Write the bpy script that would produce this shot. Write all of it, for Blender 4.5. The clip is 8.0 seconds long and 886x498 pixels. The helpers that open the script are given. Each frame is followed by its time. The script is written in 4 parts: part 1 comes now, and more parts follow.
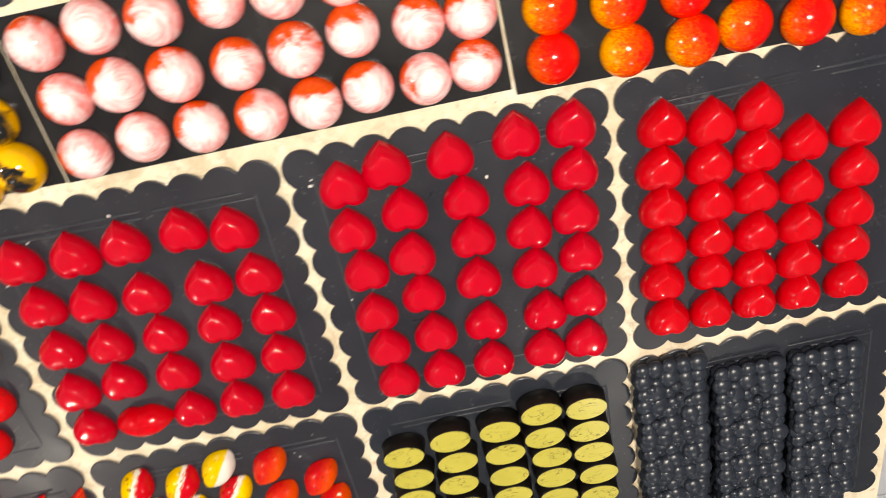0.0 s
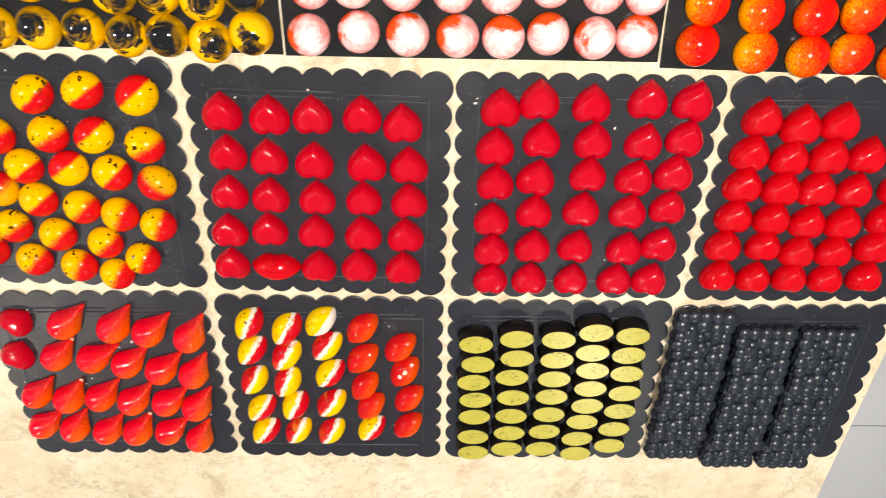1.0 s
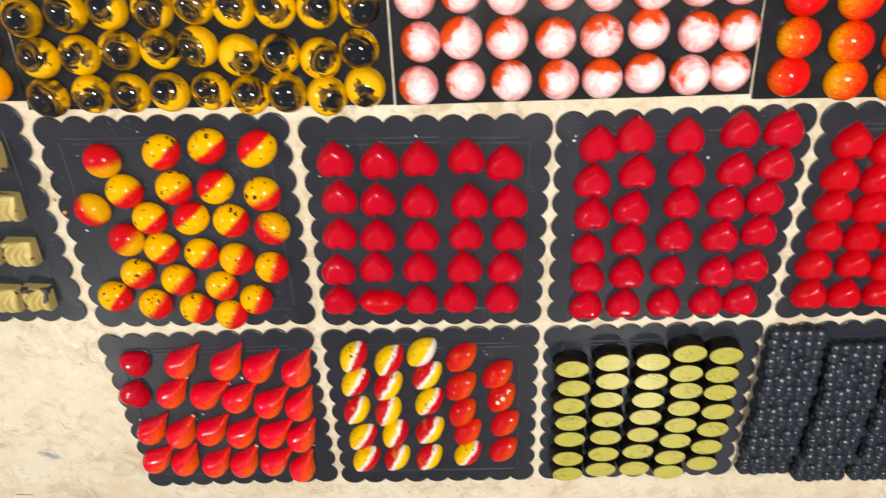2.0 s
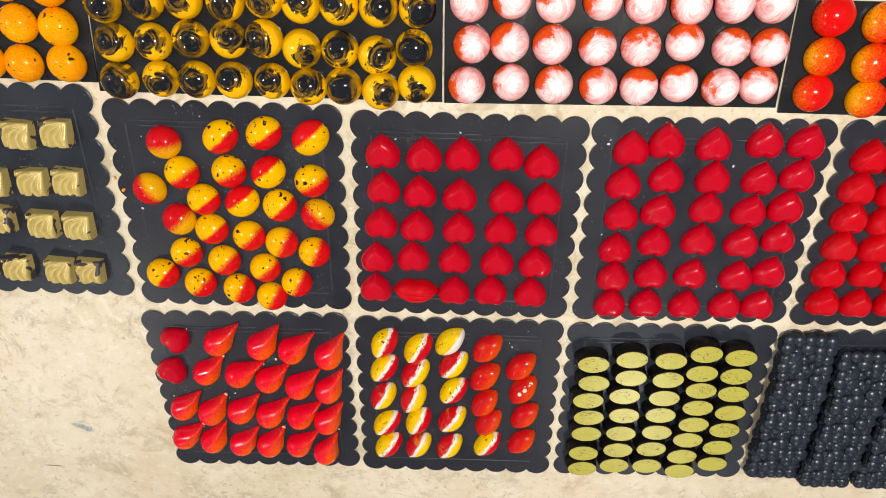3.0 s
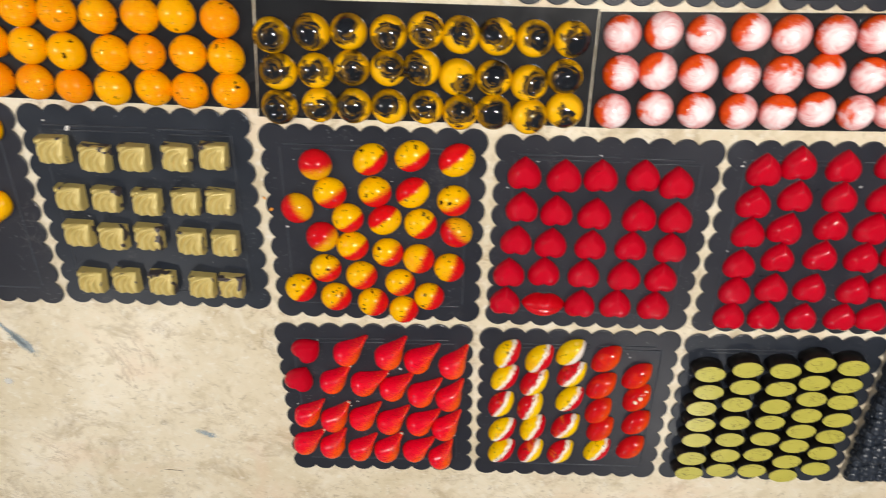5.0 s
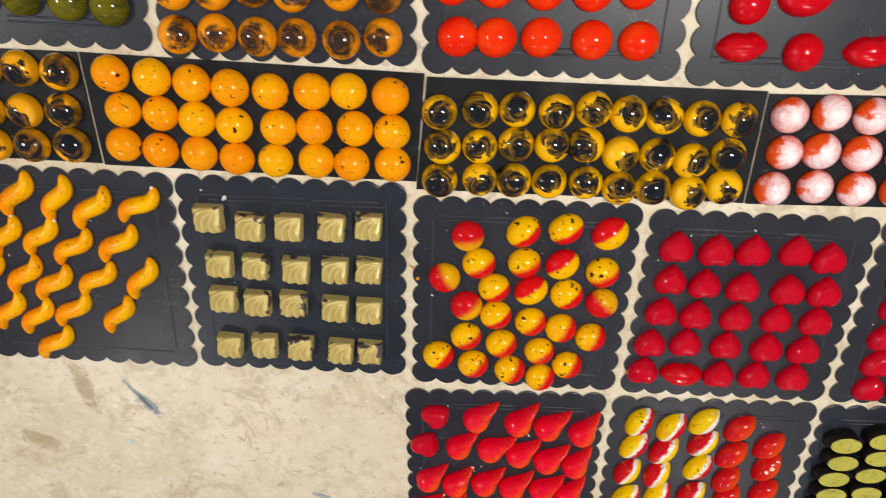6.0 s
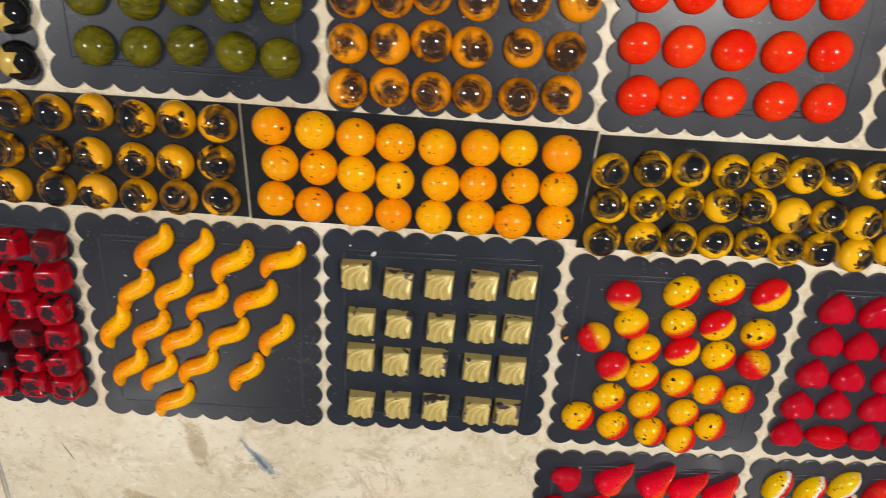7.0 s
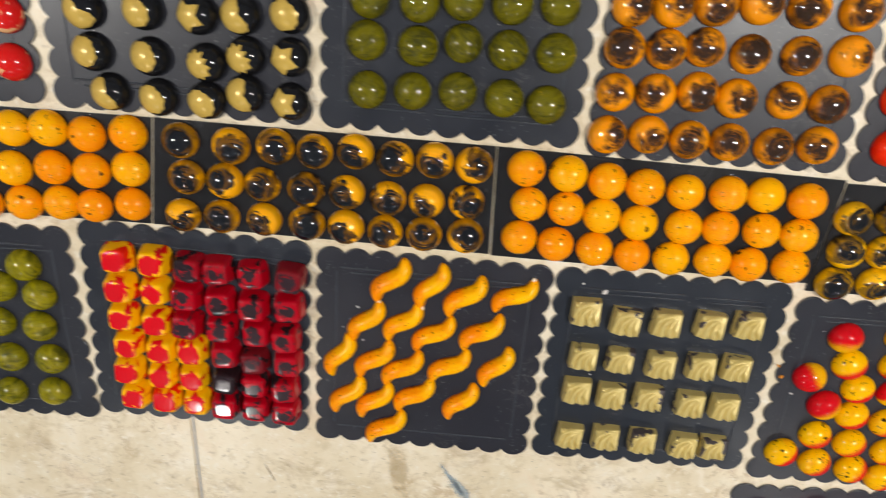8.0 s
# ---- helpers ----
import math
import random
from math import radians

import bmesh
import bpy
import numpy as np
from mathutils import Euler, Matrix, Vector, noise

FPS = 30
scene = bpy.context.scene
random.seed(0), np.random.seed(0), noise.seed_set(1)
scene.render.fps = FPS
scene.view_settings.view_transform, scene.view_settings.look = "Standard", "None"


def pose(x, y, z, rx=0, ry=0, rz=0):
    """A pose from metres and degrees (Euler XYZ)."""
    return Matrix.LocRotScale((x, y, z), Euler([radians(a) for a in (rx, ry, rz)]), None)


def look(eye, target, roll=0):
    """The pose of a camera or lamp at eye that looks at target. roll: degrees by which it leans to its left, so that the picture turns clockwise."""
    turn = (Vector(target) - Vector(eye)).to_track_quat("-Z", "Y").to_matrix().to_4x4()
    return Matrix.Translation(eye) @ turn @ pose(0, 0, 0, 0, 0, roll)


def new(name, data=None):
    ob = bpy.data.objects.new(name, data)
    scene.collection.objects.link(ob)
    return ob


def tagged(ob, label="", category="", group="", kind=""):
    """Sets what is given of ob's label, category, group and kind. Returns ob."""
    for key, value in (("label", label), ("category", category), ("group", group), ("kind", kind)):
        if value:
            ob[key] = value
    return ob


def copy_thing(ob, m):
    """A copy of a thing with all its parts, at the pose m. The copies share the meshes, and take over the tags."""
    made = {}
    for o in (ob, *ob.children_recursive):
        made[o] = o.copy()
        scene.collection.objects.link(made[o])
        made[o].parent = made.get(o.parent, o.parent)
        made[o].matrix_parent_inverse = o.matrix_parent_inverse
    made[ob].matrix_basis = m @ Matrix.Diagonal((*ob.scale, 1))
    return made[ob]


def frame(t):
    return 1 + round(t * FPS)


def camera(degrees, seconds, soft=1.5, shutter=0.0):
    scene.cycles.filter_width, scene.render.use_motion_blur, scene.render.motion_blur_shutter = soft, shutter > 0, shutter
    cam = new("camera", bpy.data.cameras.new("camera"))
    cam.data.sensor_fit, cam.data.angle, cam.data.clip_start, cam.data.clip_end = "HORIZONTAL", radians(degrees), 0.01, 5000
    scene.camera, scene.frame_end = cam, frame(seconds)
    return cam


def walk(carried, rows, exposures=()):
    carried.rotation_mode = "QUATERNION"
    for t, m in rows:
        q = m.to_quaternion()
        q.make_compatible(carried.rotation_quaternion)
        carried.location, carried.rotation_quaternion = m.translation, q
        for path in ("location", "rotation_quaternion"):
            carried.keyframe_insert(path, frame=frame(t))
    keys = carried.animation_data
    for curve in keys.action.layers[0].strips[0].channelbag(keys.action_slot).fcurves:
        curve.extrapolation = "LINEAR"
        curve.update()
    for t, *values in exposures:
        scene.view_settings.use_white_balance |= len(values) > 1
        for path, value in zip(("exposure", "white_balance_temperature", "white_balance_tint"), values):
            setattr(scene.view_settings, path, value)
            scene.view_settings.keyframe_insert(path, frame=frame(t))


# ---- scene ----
cam = camera(65.7, 8.0, 0.85, 0.4)
PATH = [
    (0, (0.301, 0.324, 0.39), (0.263, -0.626, -1.37), -189.3),
    (0.5, (0.25, 0.333, 0.436), (0.203, -0.628, -1.317), -181.4),
    (1, (0.193, 0.349, 0.488), (0.222, -0.705, -1.212), -180.1),
    (1.5, (0.17, 0.342, 0.503), (0.162, -0.704, -1.202), -178.6),
    (2, (0.13, 0.373, 0.505), (0.086, -0.634, -1.222), -179.0),
    (2.2, (0.109, 0.368, 0.514), (0.076, -0.546, -1.264), -177.2),
    (3.3, (0.099, 0.37, 0.553), (0.055, -0.61, -1.19), -176.2),
    (3.5, (0.098, 0.373, 0.557), (0.058, -0.615, -1.181), -176.8),
    (4, (0.087, 0.377, 0.558), (0.121, -0.619, -1.176), -180.6),
    (4.5, (0.057, 0.387, 0.561), (0.029, -0.605, -1.176), -177.6),
    (5, (-0.022, 0.397, 0.564), (-0.069, -0.573, -1.184), -176.1),
    (5.2, (-0.056, 0.402, 0.559), (-0.113, -0.56, -1.194), -174.4),
    (6.3, (-0.197, 0.436, 0.546), (-0.242, -0.452, -1.245), -175.6),
    (6.5, (-0.23, 0.437, 0.534), (-0.259, -0.462, -1.252), -176.2),
    (7, (-0.306, 0.442, 0.526), (-0.313, -0.387, -1.294), -177.0),
    (7.5, (-0.394, 0.449, 0.53), (-0.401, -0.374, -1.293), -176.2),
    (8, (-0.501, 0.466, 0.534), (-0.529, -0.355, -1.29), -174.4),
]
EXPOSURES = [(0, 0.10, 7400, 12), (1.0, 0.19, 7100, 10), (1.5, 0.04, 6850, 10), (2.2, -0.12, 6700, 10), (3.5, -0.19, 6650, 10), (5, -0.28, 6600, 10), (7, -0.37, 6550, 10), (8, -0.26, 6550, 10)]
walk(cam, [(t, look(eye, target, roll)) for t, eye, target, roll in PATH], EXPOSURES)

# ---------------------------------------------------------------- light
CEILING_Z, FLOOR_Z, TABLE_Z = 1.75, -0.85, -0.0025
world = bpy.data.worlds.new("room_world")
scene.world = world
world.use_nodes = True
world.node_tree.nodes["Background"].inputs[0].default_value = (0.9, 0.95, 1.0, 1)
world.node_tree.nodes["Background"].inputs[1].default_value = 0.3
PANELS = [(0.45, 0.50, 35.0, 1.0), (-1.80, 0.45, 27.0, 1.0), (0.85, -1.53, 7.0, 0.45), (-1.40, -1.35, 9.0, 0.45)]
PANEL_X, PANEL_Y = 0.26, 0.17
for px, py, watts, size in PANELS:
    lamp = bpy.data.lights.new("panel_light", "AREA")
    lamp.energy, lamp.shape, lamp.size, lamp.size_y, lamp.color = watts, "RECTANGLE", PANEL_X * size, PANEL_Y * size, (1.0, 0.97, 0.92)
    new("panel_light", lamp).matrix_world = pose(px, py, CEILING_Z - 0.026)


# ---------------------------------------------------------------- materials
class Paint:
    """A small writer of node materials."""

    def __init__(self, name, rough=0.4, metal=0.0, spec=0.36):
        self.mat = bpy.data.materials.new(name)
        self.mat.use_nodes = True
        self.tree = self.mat.node_tree
        self.out = self.tree.nodes["Principled BSDF"]
        self.set("Roughness", rough)
        self.set("Metallic", metal)
        self.set("Specular IOR Level", spec)
        self.coord = self.tree.nodes.new("ShaderNodeTexCoord").outputs["Object"]
        self.info = self.tree.nodes.new("ShaderNodeObjectInfo").outputs["Random"]

    def feed(self, socket, value):
        if isinstance(value, bpy.types.NodeSocket):
            self.tree.links.new(value, socket)
        elif isinstance(value, tuple) and len(value) == 3 and socket.type == "RGBA":
            socket.default_value = (*value, 1)
        else:
            socket.default_value = value

    def set(self, name, value):
        self.feed(self.out.inputs[name], value)

    def math(self, op, a, b=0.0, c=0.0):
        n = self.tree.nodes.new("ShaderNodeMath")
        n.operation = op
        for i, v in enumerate((a, b, c)):
            self.feed(n.inputs[i], v)
        return n.outputs[0]

    def scaled(self, vec, k):
        n = self.tree.nodes.new("ShaderNodeVectorMath")
        n.operation = "MULTIPLY"
        self.feed(n.inputs[0], vec)
        n.inputs[1].default_value = k if isinstance(k, tuple) else (k, k, k)
        return n.outputs[0]

    def split(self, vec):
        n = self.tree.nodes.new("ShaderNodeSeparateXYZ")
        self.feed(n.inputs[0], vec)
        return n.outputs

    def join(self, x, y, z):
        n = self.tree.nodes.new("ShaderNodeCombineXYZ")
        for i, v in enumerate((x, y, z)):
            self.feed(n.inputs[i], v)
        return n.outputs[0]

    def noise(self, vec, scale, detail=3.0, w=None, distortion=0.0, rough=0.5):
        n = self.tree.nodes.new("ShaderNodeTexNoise")
        if w is not None:
            n.noise_dimensions = "4D"
            self.feed(n.inputs["W"], w)
        self.feed(n.inputs["Vector"], vec)
        n.inputs["Scale"].default_value, n.inputs["Detail"].default_value = scale, detail
        n.inputs["Distortion"].default_value, n.inputs["Roughness"].default_value = distortion, rough
        return n.outputs[0]

    def step(self, v, lo, hi):
        n = self.tree.nodes.new("ShaderNodeMapRange")
        n.interpolation_type = "SMOOTHSTEP"
        for i, x in enumerate((v, lo, hi)):
            self.feed(n.inputs[i], x)
        return n.outputs[0]

    def mix(self, f, a, b):
        n = self.tree.nodes.new("ShaderNodeMix")
        n.data_type = "RGBA"
        self.feed(n.inputs[0], f)
        self.feed(n.inputs[6], a)
        self.feed(n.inputs[7], b)
        return n.outputs[2]

    def bump(self, height, strength=0.2, distance=0.001):
        n = self.tree.nodes.new("ShaderNodeBump")
        n.inputs["Strength"].default_value, n.inputs["Distance"].default_value = strength, distance
        self.feed(n.inputs["Height"], height)
        self.set("Normal", n.outputs[0])

    def seed(self, k=60.0):
        return self.math("MULTIPLY", self.info, k)

    def specks(self, vec, w, scale, low, high):
        """Spattered dots: 1 where a dot lies."""
        return self.step(self.noise(vec, scale, 1.5, w), low, high)


def plain(name, colour, rough=0.5, metal=0.0, grain=0.12, scale=120.0):
    p = Paint(name, rough, metal)
    n = p.noise(p.coord, scale, 4)
    p.set("Base Color", p.mix(n, tuple(c * (1 - grain) for c in colour), tuple(min(1, c * (1 + grain)) for c in colour)))
    p.bump(n, 0.05)
    return p.mat


def card_material():
    p = Paint("slate_card", 0.38)
    w = p.seed()
    fine = p.noise(p.coord, 900, 3)
    smudge = p.noise(p.coord, 16, 5, w, 1.2)
    cool = p.mix(smudge, (0.0100, 0.0130, 0.0190), (0.021, 0.0265, 0.037))
    warm = p.mix(smudge, (0.0125, 0.0127, 0.0180), (0.028, 0.028, 0.036))
    col = p.mix(p.info, cool, warm)
    dust = p.math("MULTIPLY", p.specks(p.coord, w, 420, 0.665, 0.70), p.step(p.noise(p.coord, 30, 3, w), 0.46, 0.60))
    col = p.mix(p.math("MULTIPLY", dust, 0.62), col, (0.16, 0.16, 0.16))
    rub = p.math("ABSOLUTE", p.math("SUBTRACT", p.noise(p.coord, 55, 5, w, 1.0, 0.65), 0.5))
    rub = p.math("MULTIPLY", p.math("SUBTRACT", 1.0, p.step(rub, 0.0, 0.02)), p.step(p.noise(p.coord, 22, 2, w), 0.57, 0.70))
    p.set("Base Color", p.mix(p.math("MULTIPLY", rub, 0.5), col, (0.11, 0.10, 0.10)))
    p.set("Roughness", p.math("MULTIPLY_ADD", smudge, 0.30, 0.20))
    p.bump(fine, 0.06, 0.0004)
    return p.mat


def board_material():
    p = Paint("black_board", 0.2)
    w = p.seed()
    smudge = p.noise(p.coord, 22, 5, w, 0.8)
    p.set("Base Color", p.mix(smudge, (0.008, 0.008, 0.009), (0.017, 0.017, 0.018)))
    p.set("Roughness", p.math("MULTIPLY_ADD", smudge, 0.3, 0.08))
    p.bump(p.noise(p.coord, 30, 2), 0.05, 0.002)
    return p.mat


def marble_material():
    p = Paint("cream_marble", 0.22)
    cloud = p.noise(p.coord, 6, 6, None, 0.4, 0.65)
    pale = p.noise(p.coord, 42, 5, None, 0.6, 0.7)
    fleck = p.noise(p.scaled(p.coord, (1.0, 1.15, 1.0)), 120, 4, None, 0.3, 0.6)
    vein = p.math("ABSOLUTE", p.math("SUBTRACT", p.noise(p.coord, 8, 8, None, 0.9, 0.68), 0.5))
    vein = p.math("MULTIPLY", p.math("SUBTRACT", 1.0, p.step(vein, 0.0, 0.016)), p.step(p.noise(p.coord, 6, 3), 0.52, 0.66))
    hair = p.math("ABSOLUTE", p.math("SUBTRACT", p.noise(p.coord, 30, 7, None, 0.7, 0.68), 0.5))
    hair = p.math("MULTIPLY", p.math("SUBTRACT", 1.0, p.step(hair, 0.0, 0.022)), p.step(p.noise(p.coord, 13, 3), 0.535, 0.64))
    col = p.mix(p.step(cloud, 0.32, 0.68), (0.65, 0.55, 0.38), (0.78, 0.69, 0.53))
    col = p.mix(p.math("MULTIPLY", p.step(pale, 0.50, 0.72), 0.7), col, (0.79, 0.72, 0.60))
    col = p.mix(p.math("MULTIPLY", p.step(p.noise(p.coord, 21, 6, None, 0.6, 0.72), 0.52, 0.68), 0.65), col, (0.43, 0.33, 0.20))
    mottle = p.noise(p.coord, 58, 5, None, 0.5, 0.66)
    col = p.mix(p.math("MULTIPLY", p.step(mottle, 0.50, 0.68), 0.5), col, (0.52, 0.42, 0.26))
    col = p.mix(p.math("MULTIPLY", p.step(p.math("SUBTRACT", 1.0, mottle), 0.54, 0.68), 0.5), col, (0.72, 0.66, 0.52))
    rust = p.math("MULTIPLY", p.step(p.noise(p.coord, 11, 3, None, 0.5), 0.56, 0.70), p.step(p.noise(p.coord, 75, 5, None, 0.8, 0.7), 0.50, 0.64))
    col = p.mix(p.math("MULTIPLY", rust, 0.6), col, (0.40, 0.27, 0.13))
    col = p.mix(p.math("MULTIPLY", p.step(fleck, 0.58, 0.70), 0.6), col, (0.78, 0.73, 0.63))
    col = p.mix(p.math("MULTIPLY", p.step(p.math("SUBTRACT", 1.0, fleck), 0.60, 0.70), 0.55), col, (0.38, 0.30, 0.20))
    col = p.mix(p.math("MULTIPLY", vein, 0.42), col, (0.28, 0.18, 0.09))
    col = p.mix(p.math("MULTIPLY", hair, 0.28), col, (0.27, 0.18, 0.10))
    pits = p.step(p.noise(p.scaled(p.coord, (1.0, 2.0, 1.0)), 190, 2), 0.69, 0.75)
    pits = p.math("MULTIPLY", pits, p.step(p.noise(p.coord, 17, 2), 0.40, 0.54))
    col = p.mix(p.math("MULTIPLY", pits, 0.7), col, (0.20, 0.17, 0.14))
    warm = p.step(p.noise(p.coord, 9, 4, 3.0, 0.8, 0.6), 0.52, 0.68)
    col = p.mix(p.math("MULTIPLY", warm, 0.35), col, (0.72, 0.52, 0.36))
    p.set("Base Color", col)
    p.set("Roughness", p.math("MULTIPLY_ADD", cloud, 0.25, 0.22))
    p.bump(p.math("SUBTRACT", pale, p.math("MULTIPLY", pits, 0.6)), 0.05, 0.001)
    return p.mat


def gloss_red(name, dark, light, rough):
    p = Paint(name, rough, 0.0, 0.32)
    w = p.seed()
    n = p.noise(p.coord, 90, 3, w)
    col = p.mix(n, dark, light)
    chip = p.step(p.noise(p.coord, 260, 1, w), 0.76, 0.79)
    p.set("Base Color", p.mix(p.math("MULTIPLY", chip, 0.6), col, (0.12, 0.01, 0.008)))
    p.set("Roughness", p.math("MULTIPLY_ADD", p.noise(p.coord, 40, 2, w), 0.10, rough - 0.05))
    p.bump(p.noise(p.coord, 150, 2, w), 0.05, 0.0006)
    return p.mat


def split_paint(name, first, second, soft, dots, dot_size=300.0, band=None, jitter=0.12, shift=0.0, rough=0.13):
    """Two sprayed colours that meet across the piece's own x axis, with spatter."""
    p = Paint(name, rough, 0.0, 0.21)
    w = p.seed()
    x = p.split(p.scaled(p.coord, 70.0))[0]
    edge = p.math("MULTIPLY_ADD", p.noise(p.coord, 120, 2, w), jitter * 2, p.math("SUBTRACT", x, jitter + shift))
    grain = p.math("MULTIPLY_ADD", p.noise(p.coord, 900, 2), soft * 2.4, p.math("SUBTRACT", edge, soft * 1.2))
    f = p.step(grain, -soft, soft)
    tone = p.mix(p.noise(p.coord, 60, 2, w), first, tuple(c * 0.82 for c in first))
    blush = p.math("MULTIPLY", p.step(p.noise(p.coord, 75, 3, w, 0.5), 0.56, 0.68), 0.5)
    tone = p.mix(blush, tone, tuple(a * 0.55 + b * 0.45 for a, b in zip(first, second)))
    col = p.mix(f, tone, second)
    if band:
        brush = p.math("MULTIPLY_ADD", p.noise(p.scaled(p.coord, (2.4, 0.5, 1.0)), 330, 3, w, 0.4), 0.5, p.math("SUBTRACT", grain, 0.25))
        mid = p.math("MULTIPLY", p.step(brush, -0.24, -0.10), p.math("SUBTRACT", 1.0, p.step(brush, 0.0, 0.12)))
        col = p.mix(mid, col, band)
    if dots > 0:
        dot = p.math("MULTIPLY", p.specks(p.coord, w, dot_size, 0.735 - dots, 0.755 - dots), p.math("SUBTRACT", 1.0, p.math("MULTIPLY", f, 0.75)))
        fine = p.specks(p.coord, w, dot_size * 2.6, 0.67, 0.70)
        col = p.mix(p.math("MAXIMUM", dot, p.math("MULTIPLY", fine, 0.6)), col, (0.035, 0.016, 0.004))
    p.set("Base Color", col)
    p.bump(p.noise(p.coord, 130, 2, w), 0.06, 0.0006)
    return p.mat


def swirl_paint(name, dark, middle, bright, cover, veil, ring=0.75, soft=0.025, rough=0.06):
    """Colour brushed inside a clear glossy shell: a ragged bright patch, brushed arcs, a bare dark pupil and an amber rim."""
    p = Paint(name, rough)
    w = p.seed(80.0)
    x, y, z = p.split(p.scaled(p.coord, 66.0))
    chance = p.noise(p.join(0.5, 0.5, 0.5), 1.0, 0, w)
    edge = p.math("SQRT", p.math("ADD", p.math("MULTIPLY", x, x), p.math("MULTIPLY", y, y)))
    ox = p.math("ADD", x, p.math("MULTIPLY_ADD", p.info, 0.3, 0.10))
    oy = p.math("ADD", y, p.math("MULTIPLY_ADD", chance, 0.8, -0.4))
    r = p.math("SQRT", p.math("ADD", p.math("MULTIPLY", ox, ox), p.math("MULTIPLY", oy, oy)))
    turn = p.math("MULTIPLY_ADD", r, 0.6, p.math("ARCTAN2", oy, ox))
    cx, cy = p.math("COSINE", turn), p.math("SINE", turn)
    arcs = p.noise(p.join(p.math("MULTIPLY", cx, 0.8), p.math("MULTIPLY", cy, 0.8), p.math("MULTIPLY", r, 9.0)), 1.0, 4, w, 0.3, 0.62)
    ragged = p.noise(p.join(x, y, 0.0), 1.15, 4, w, 0.9, 0.58)
    lobes = p.noise(p.join(p.math("MULTIPLY", cx, 0.7), p.math("MULTIPLY", cy, 0.7), p.math("MULTIPLY", r, 0.6)), 1.0, 1, w)
    v = p.math("MULTIPLY_ADD", ragged, 0.9, p.math("MULTIPLY_ADD", lobes, 0.7, p.math("MULTIPLY_ADD", r, 0.50, -0.25)))
    v = p.math("MULTIPLY_ADD", arcs, 0.28, p.math("MULTIPLY_ADD", p.info, 0.16, p.math("SUBTRACT", v, 0.19)))
    brushed = p.math("MULTIPLY", p.step(arcs, 0.44, 0.58), p.step(v, cover - 0.32, cover - 0.08))
    col = p.mix(p.math("MULTIPLY", brushed, veil), dark, middle)
    tone = p.mix(p.math("MULTIPLY", p.step(arcs, 0.50, 0.70), 0.28), bright, tuple(b * 0.5 + m * 0.5 for b, m in zip(bright, middle)))
    col = p.mix(p.step(v, cover - soft, cover + soft), col, tone)
    rim = p.math("MULTIPLY", p.step(edge, 0.74, 0.90), p.step(p.math("ADD", lobes, p.math("MULTIPLY", ragged, 0.6)), 0.60, 0.85))
    col = p.mix(p.math("MULTIPLY", rim, ring), col, tuple(b * 0.42 + m * 0.58 for b, m in zip(bright, middle)))
    p.set("Base Color", col)
    p.set("Coat Weight", 0.5)
    p.set("Coat Roughness", 0.03)
    return p.mat


def pink_paint():
    p = Paint("pink_marbled_shell", 0.14)
    w = p.seed(80.0)
    x, y, z = p.split(p.scaled(p.coord, 66.0))
    ox = p.math("ADD", x, p.math("MULTIPLY_ADD", p.info, 1.2, -0.6))
    oy = p.math("ADD", y, p.math("MULTIPLY_ADD", p.noise(p.join(0.5, 0.5, 0.5), 1.0, 0, w), 1.6, -0.6))
    r = p.math("SQRT", p.math("ADD", p.math("MULTIPLY", ox, ox), p.math("MULTIPLY", oy, oy)))
    big = p.noise(p.join(x, y, p.math("MULTIPLY", r, 0.7)), 0.9, 2, w, 0.6)
    arcs = p.noise(p.join(p.math("MULTIPLY", x, 1.2), p.math("MULTIPLY", y, 1.2), p.math("MULTIPLY", r, 5.0)), 1.0, 5, w, 0.9, 0.7)
    edge = p.math("SQRT", p.math("ADD", p.math("MULTIPLY", x, x), p.math("MULTIPLY", y, y)))
    pinkness = p.math("MULTIPLY_ADD", edge, 0.30, p.math("MULTIPLY_ADD", arcs, 0.7, p.math("MULTIPLY", big, 0.4)))
    col = p.mix(p.step(pinkness, 0.52, 0.94), (0.93, 0.85, 0.84), (0.76, 0.22, 0.21))
    away = p.math("ADD", p.math("MULTIPLY", x, -0.20), p.math("MULTIPLY", y, 0.18))
    v = p.math("ADD", p.math("MULTIPLY_ADD", edge, 0.34, big), p.math("MULTIPLY_ADD", arcs, 0.20, away))
    grain = p.math("MULTIPLY_ADD", p.noise(p.coord, 800, 2), 0.20, p.math("SUBTRACT", v, 0.02))
    red = p.mix(p.noise(p.coord, 500, 2), (0.62, 0.02, 0.003), (0.80, 0.12, 0.008))
    col = p.mix(p.step(grain, 1.00, 1.16), col, red)
    p.set("Base Color", col)
    p.bump(arcs, 0.08, 0.0006)
    return p.mat


def sprayed_dome_paint():
    """Orange-red spray over yellow, stronger to one side."""
    p = Paint("sunset_sprayed_shell", 0.12)
    w = p.seed()
    x, y, z = p.split(p.scaled(p.coord, 66.0))
    grain = p.noise(p.coord, 650, 3)
    v = p.math("ADD", p.math("MULTIPLY_ADD", x, 0.62, p.math("MULTIPLY_ADD", p.info, 0.95, -0.12)), p.math("MULTIPLY", p.noise(p.coord, 70, 2, w), 0.5))
    v = p.math("MULTIPLY_ADD", grain, 1.3, p.math("SUBTRACT", v, 0.25))
    col = p.mix(p.step(v, 0.0, 0.5), (0.86, 0.36, 0.002), (0.80, 0.085, 0.002))
    col = p.mix(p.step(v, 0.40, 1.0), col, (0.70, 0.004, 0.003))
    p.set("Base Color", col)
    return p.mat


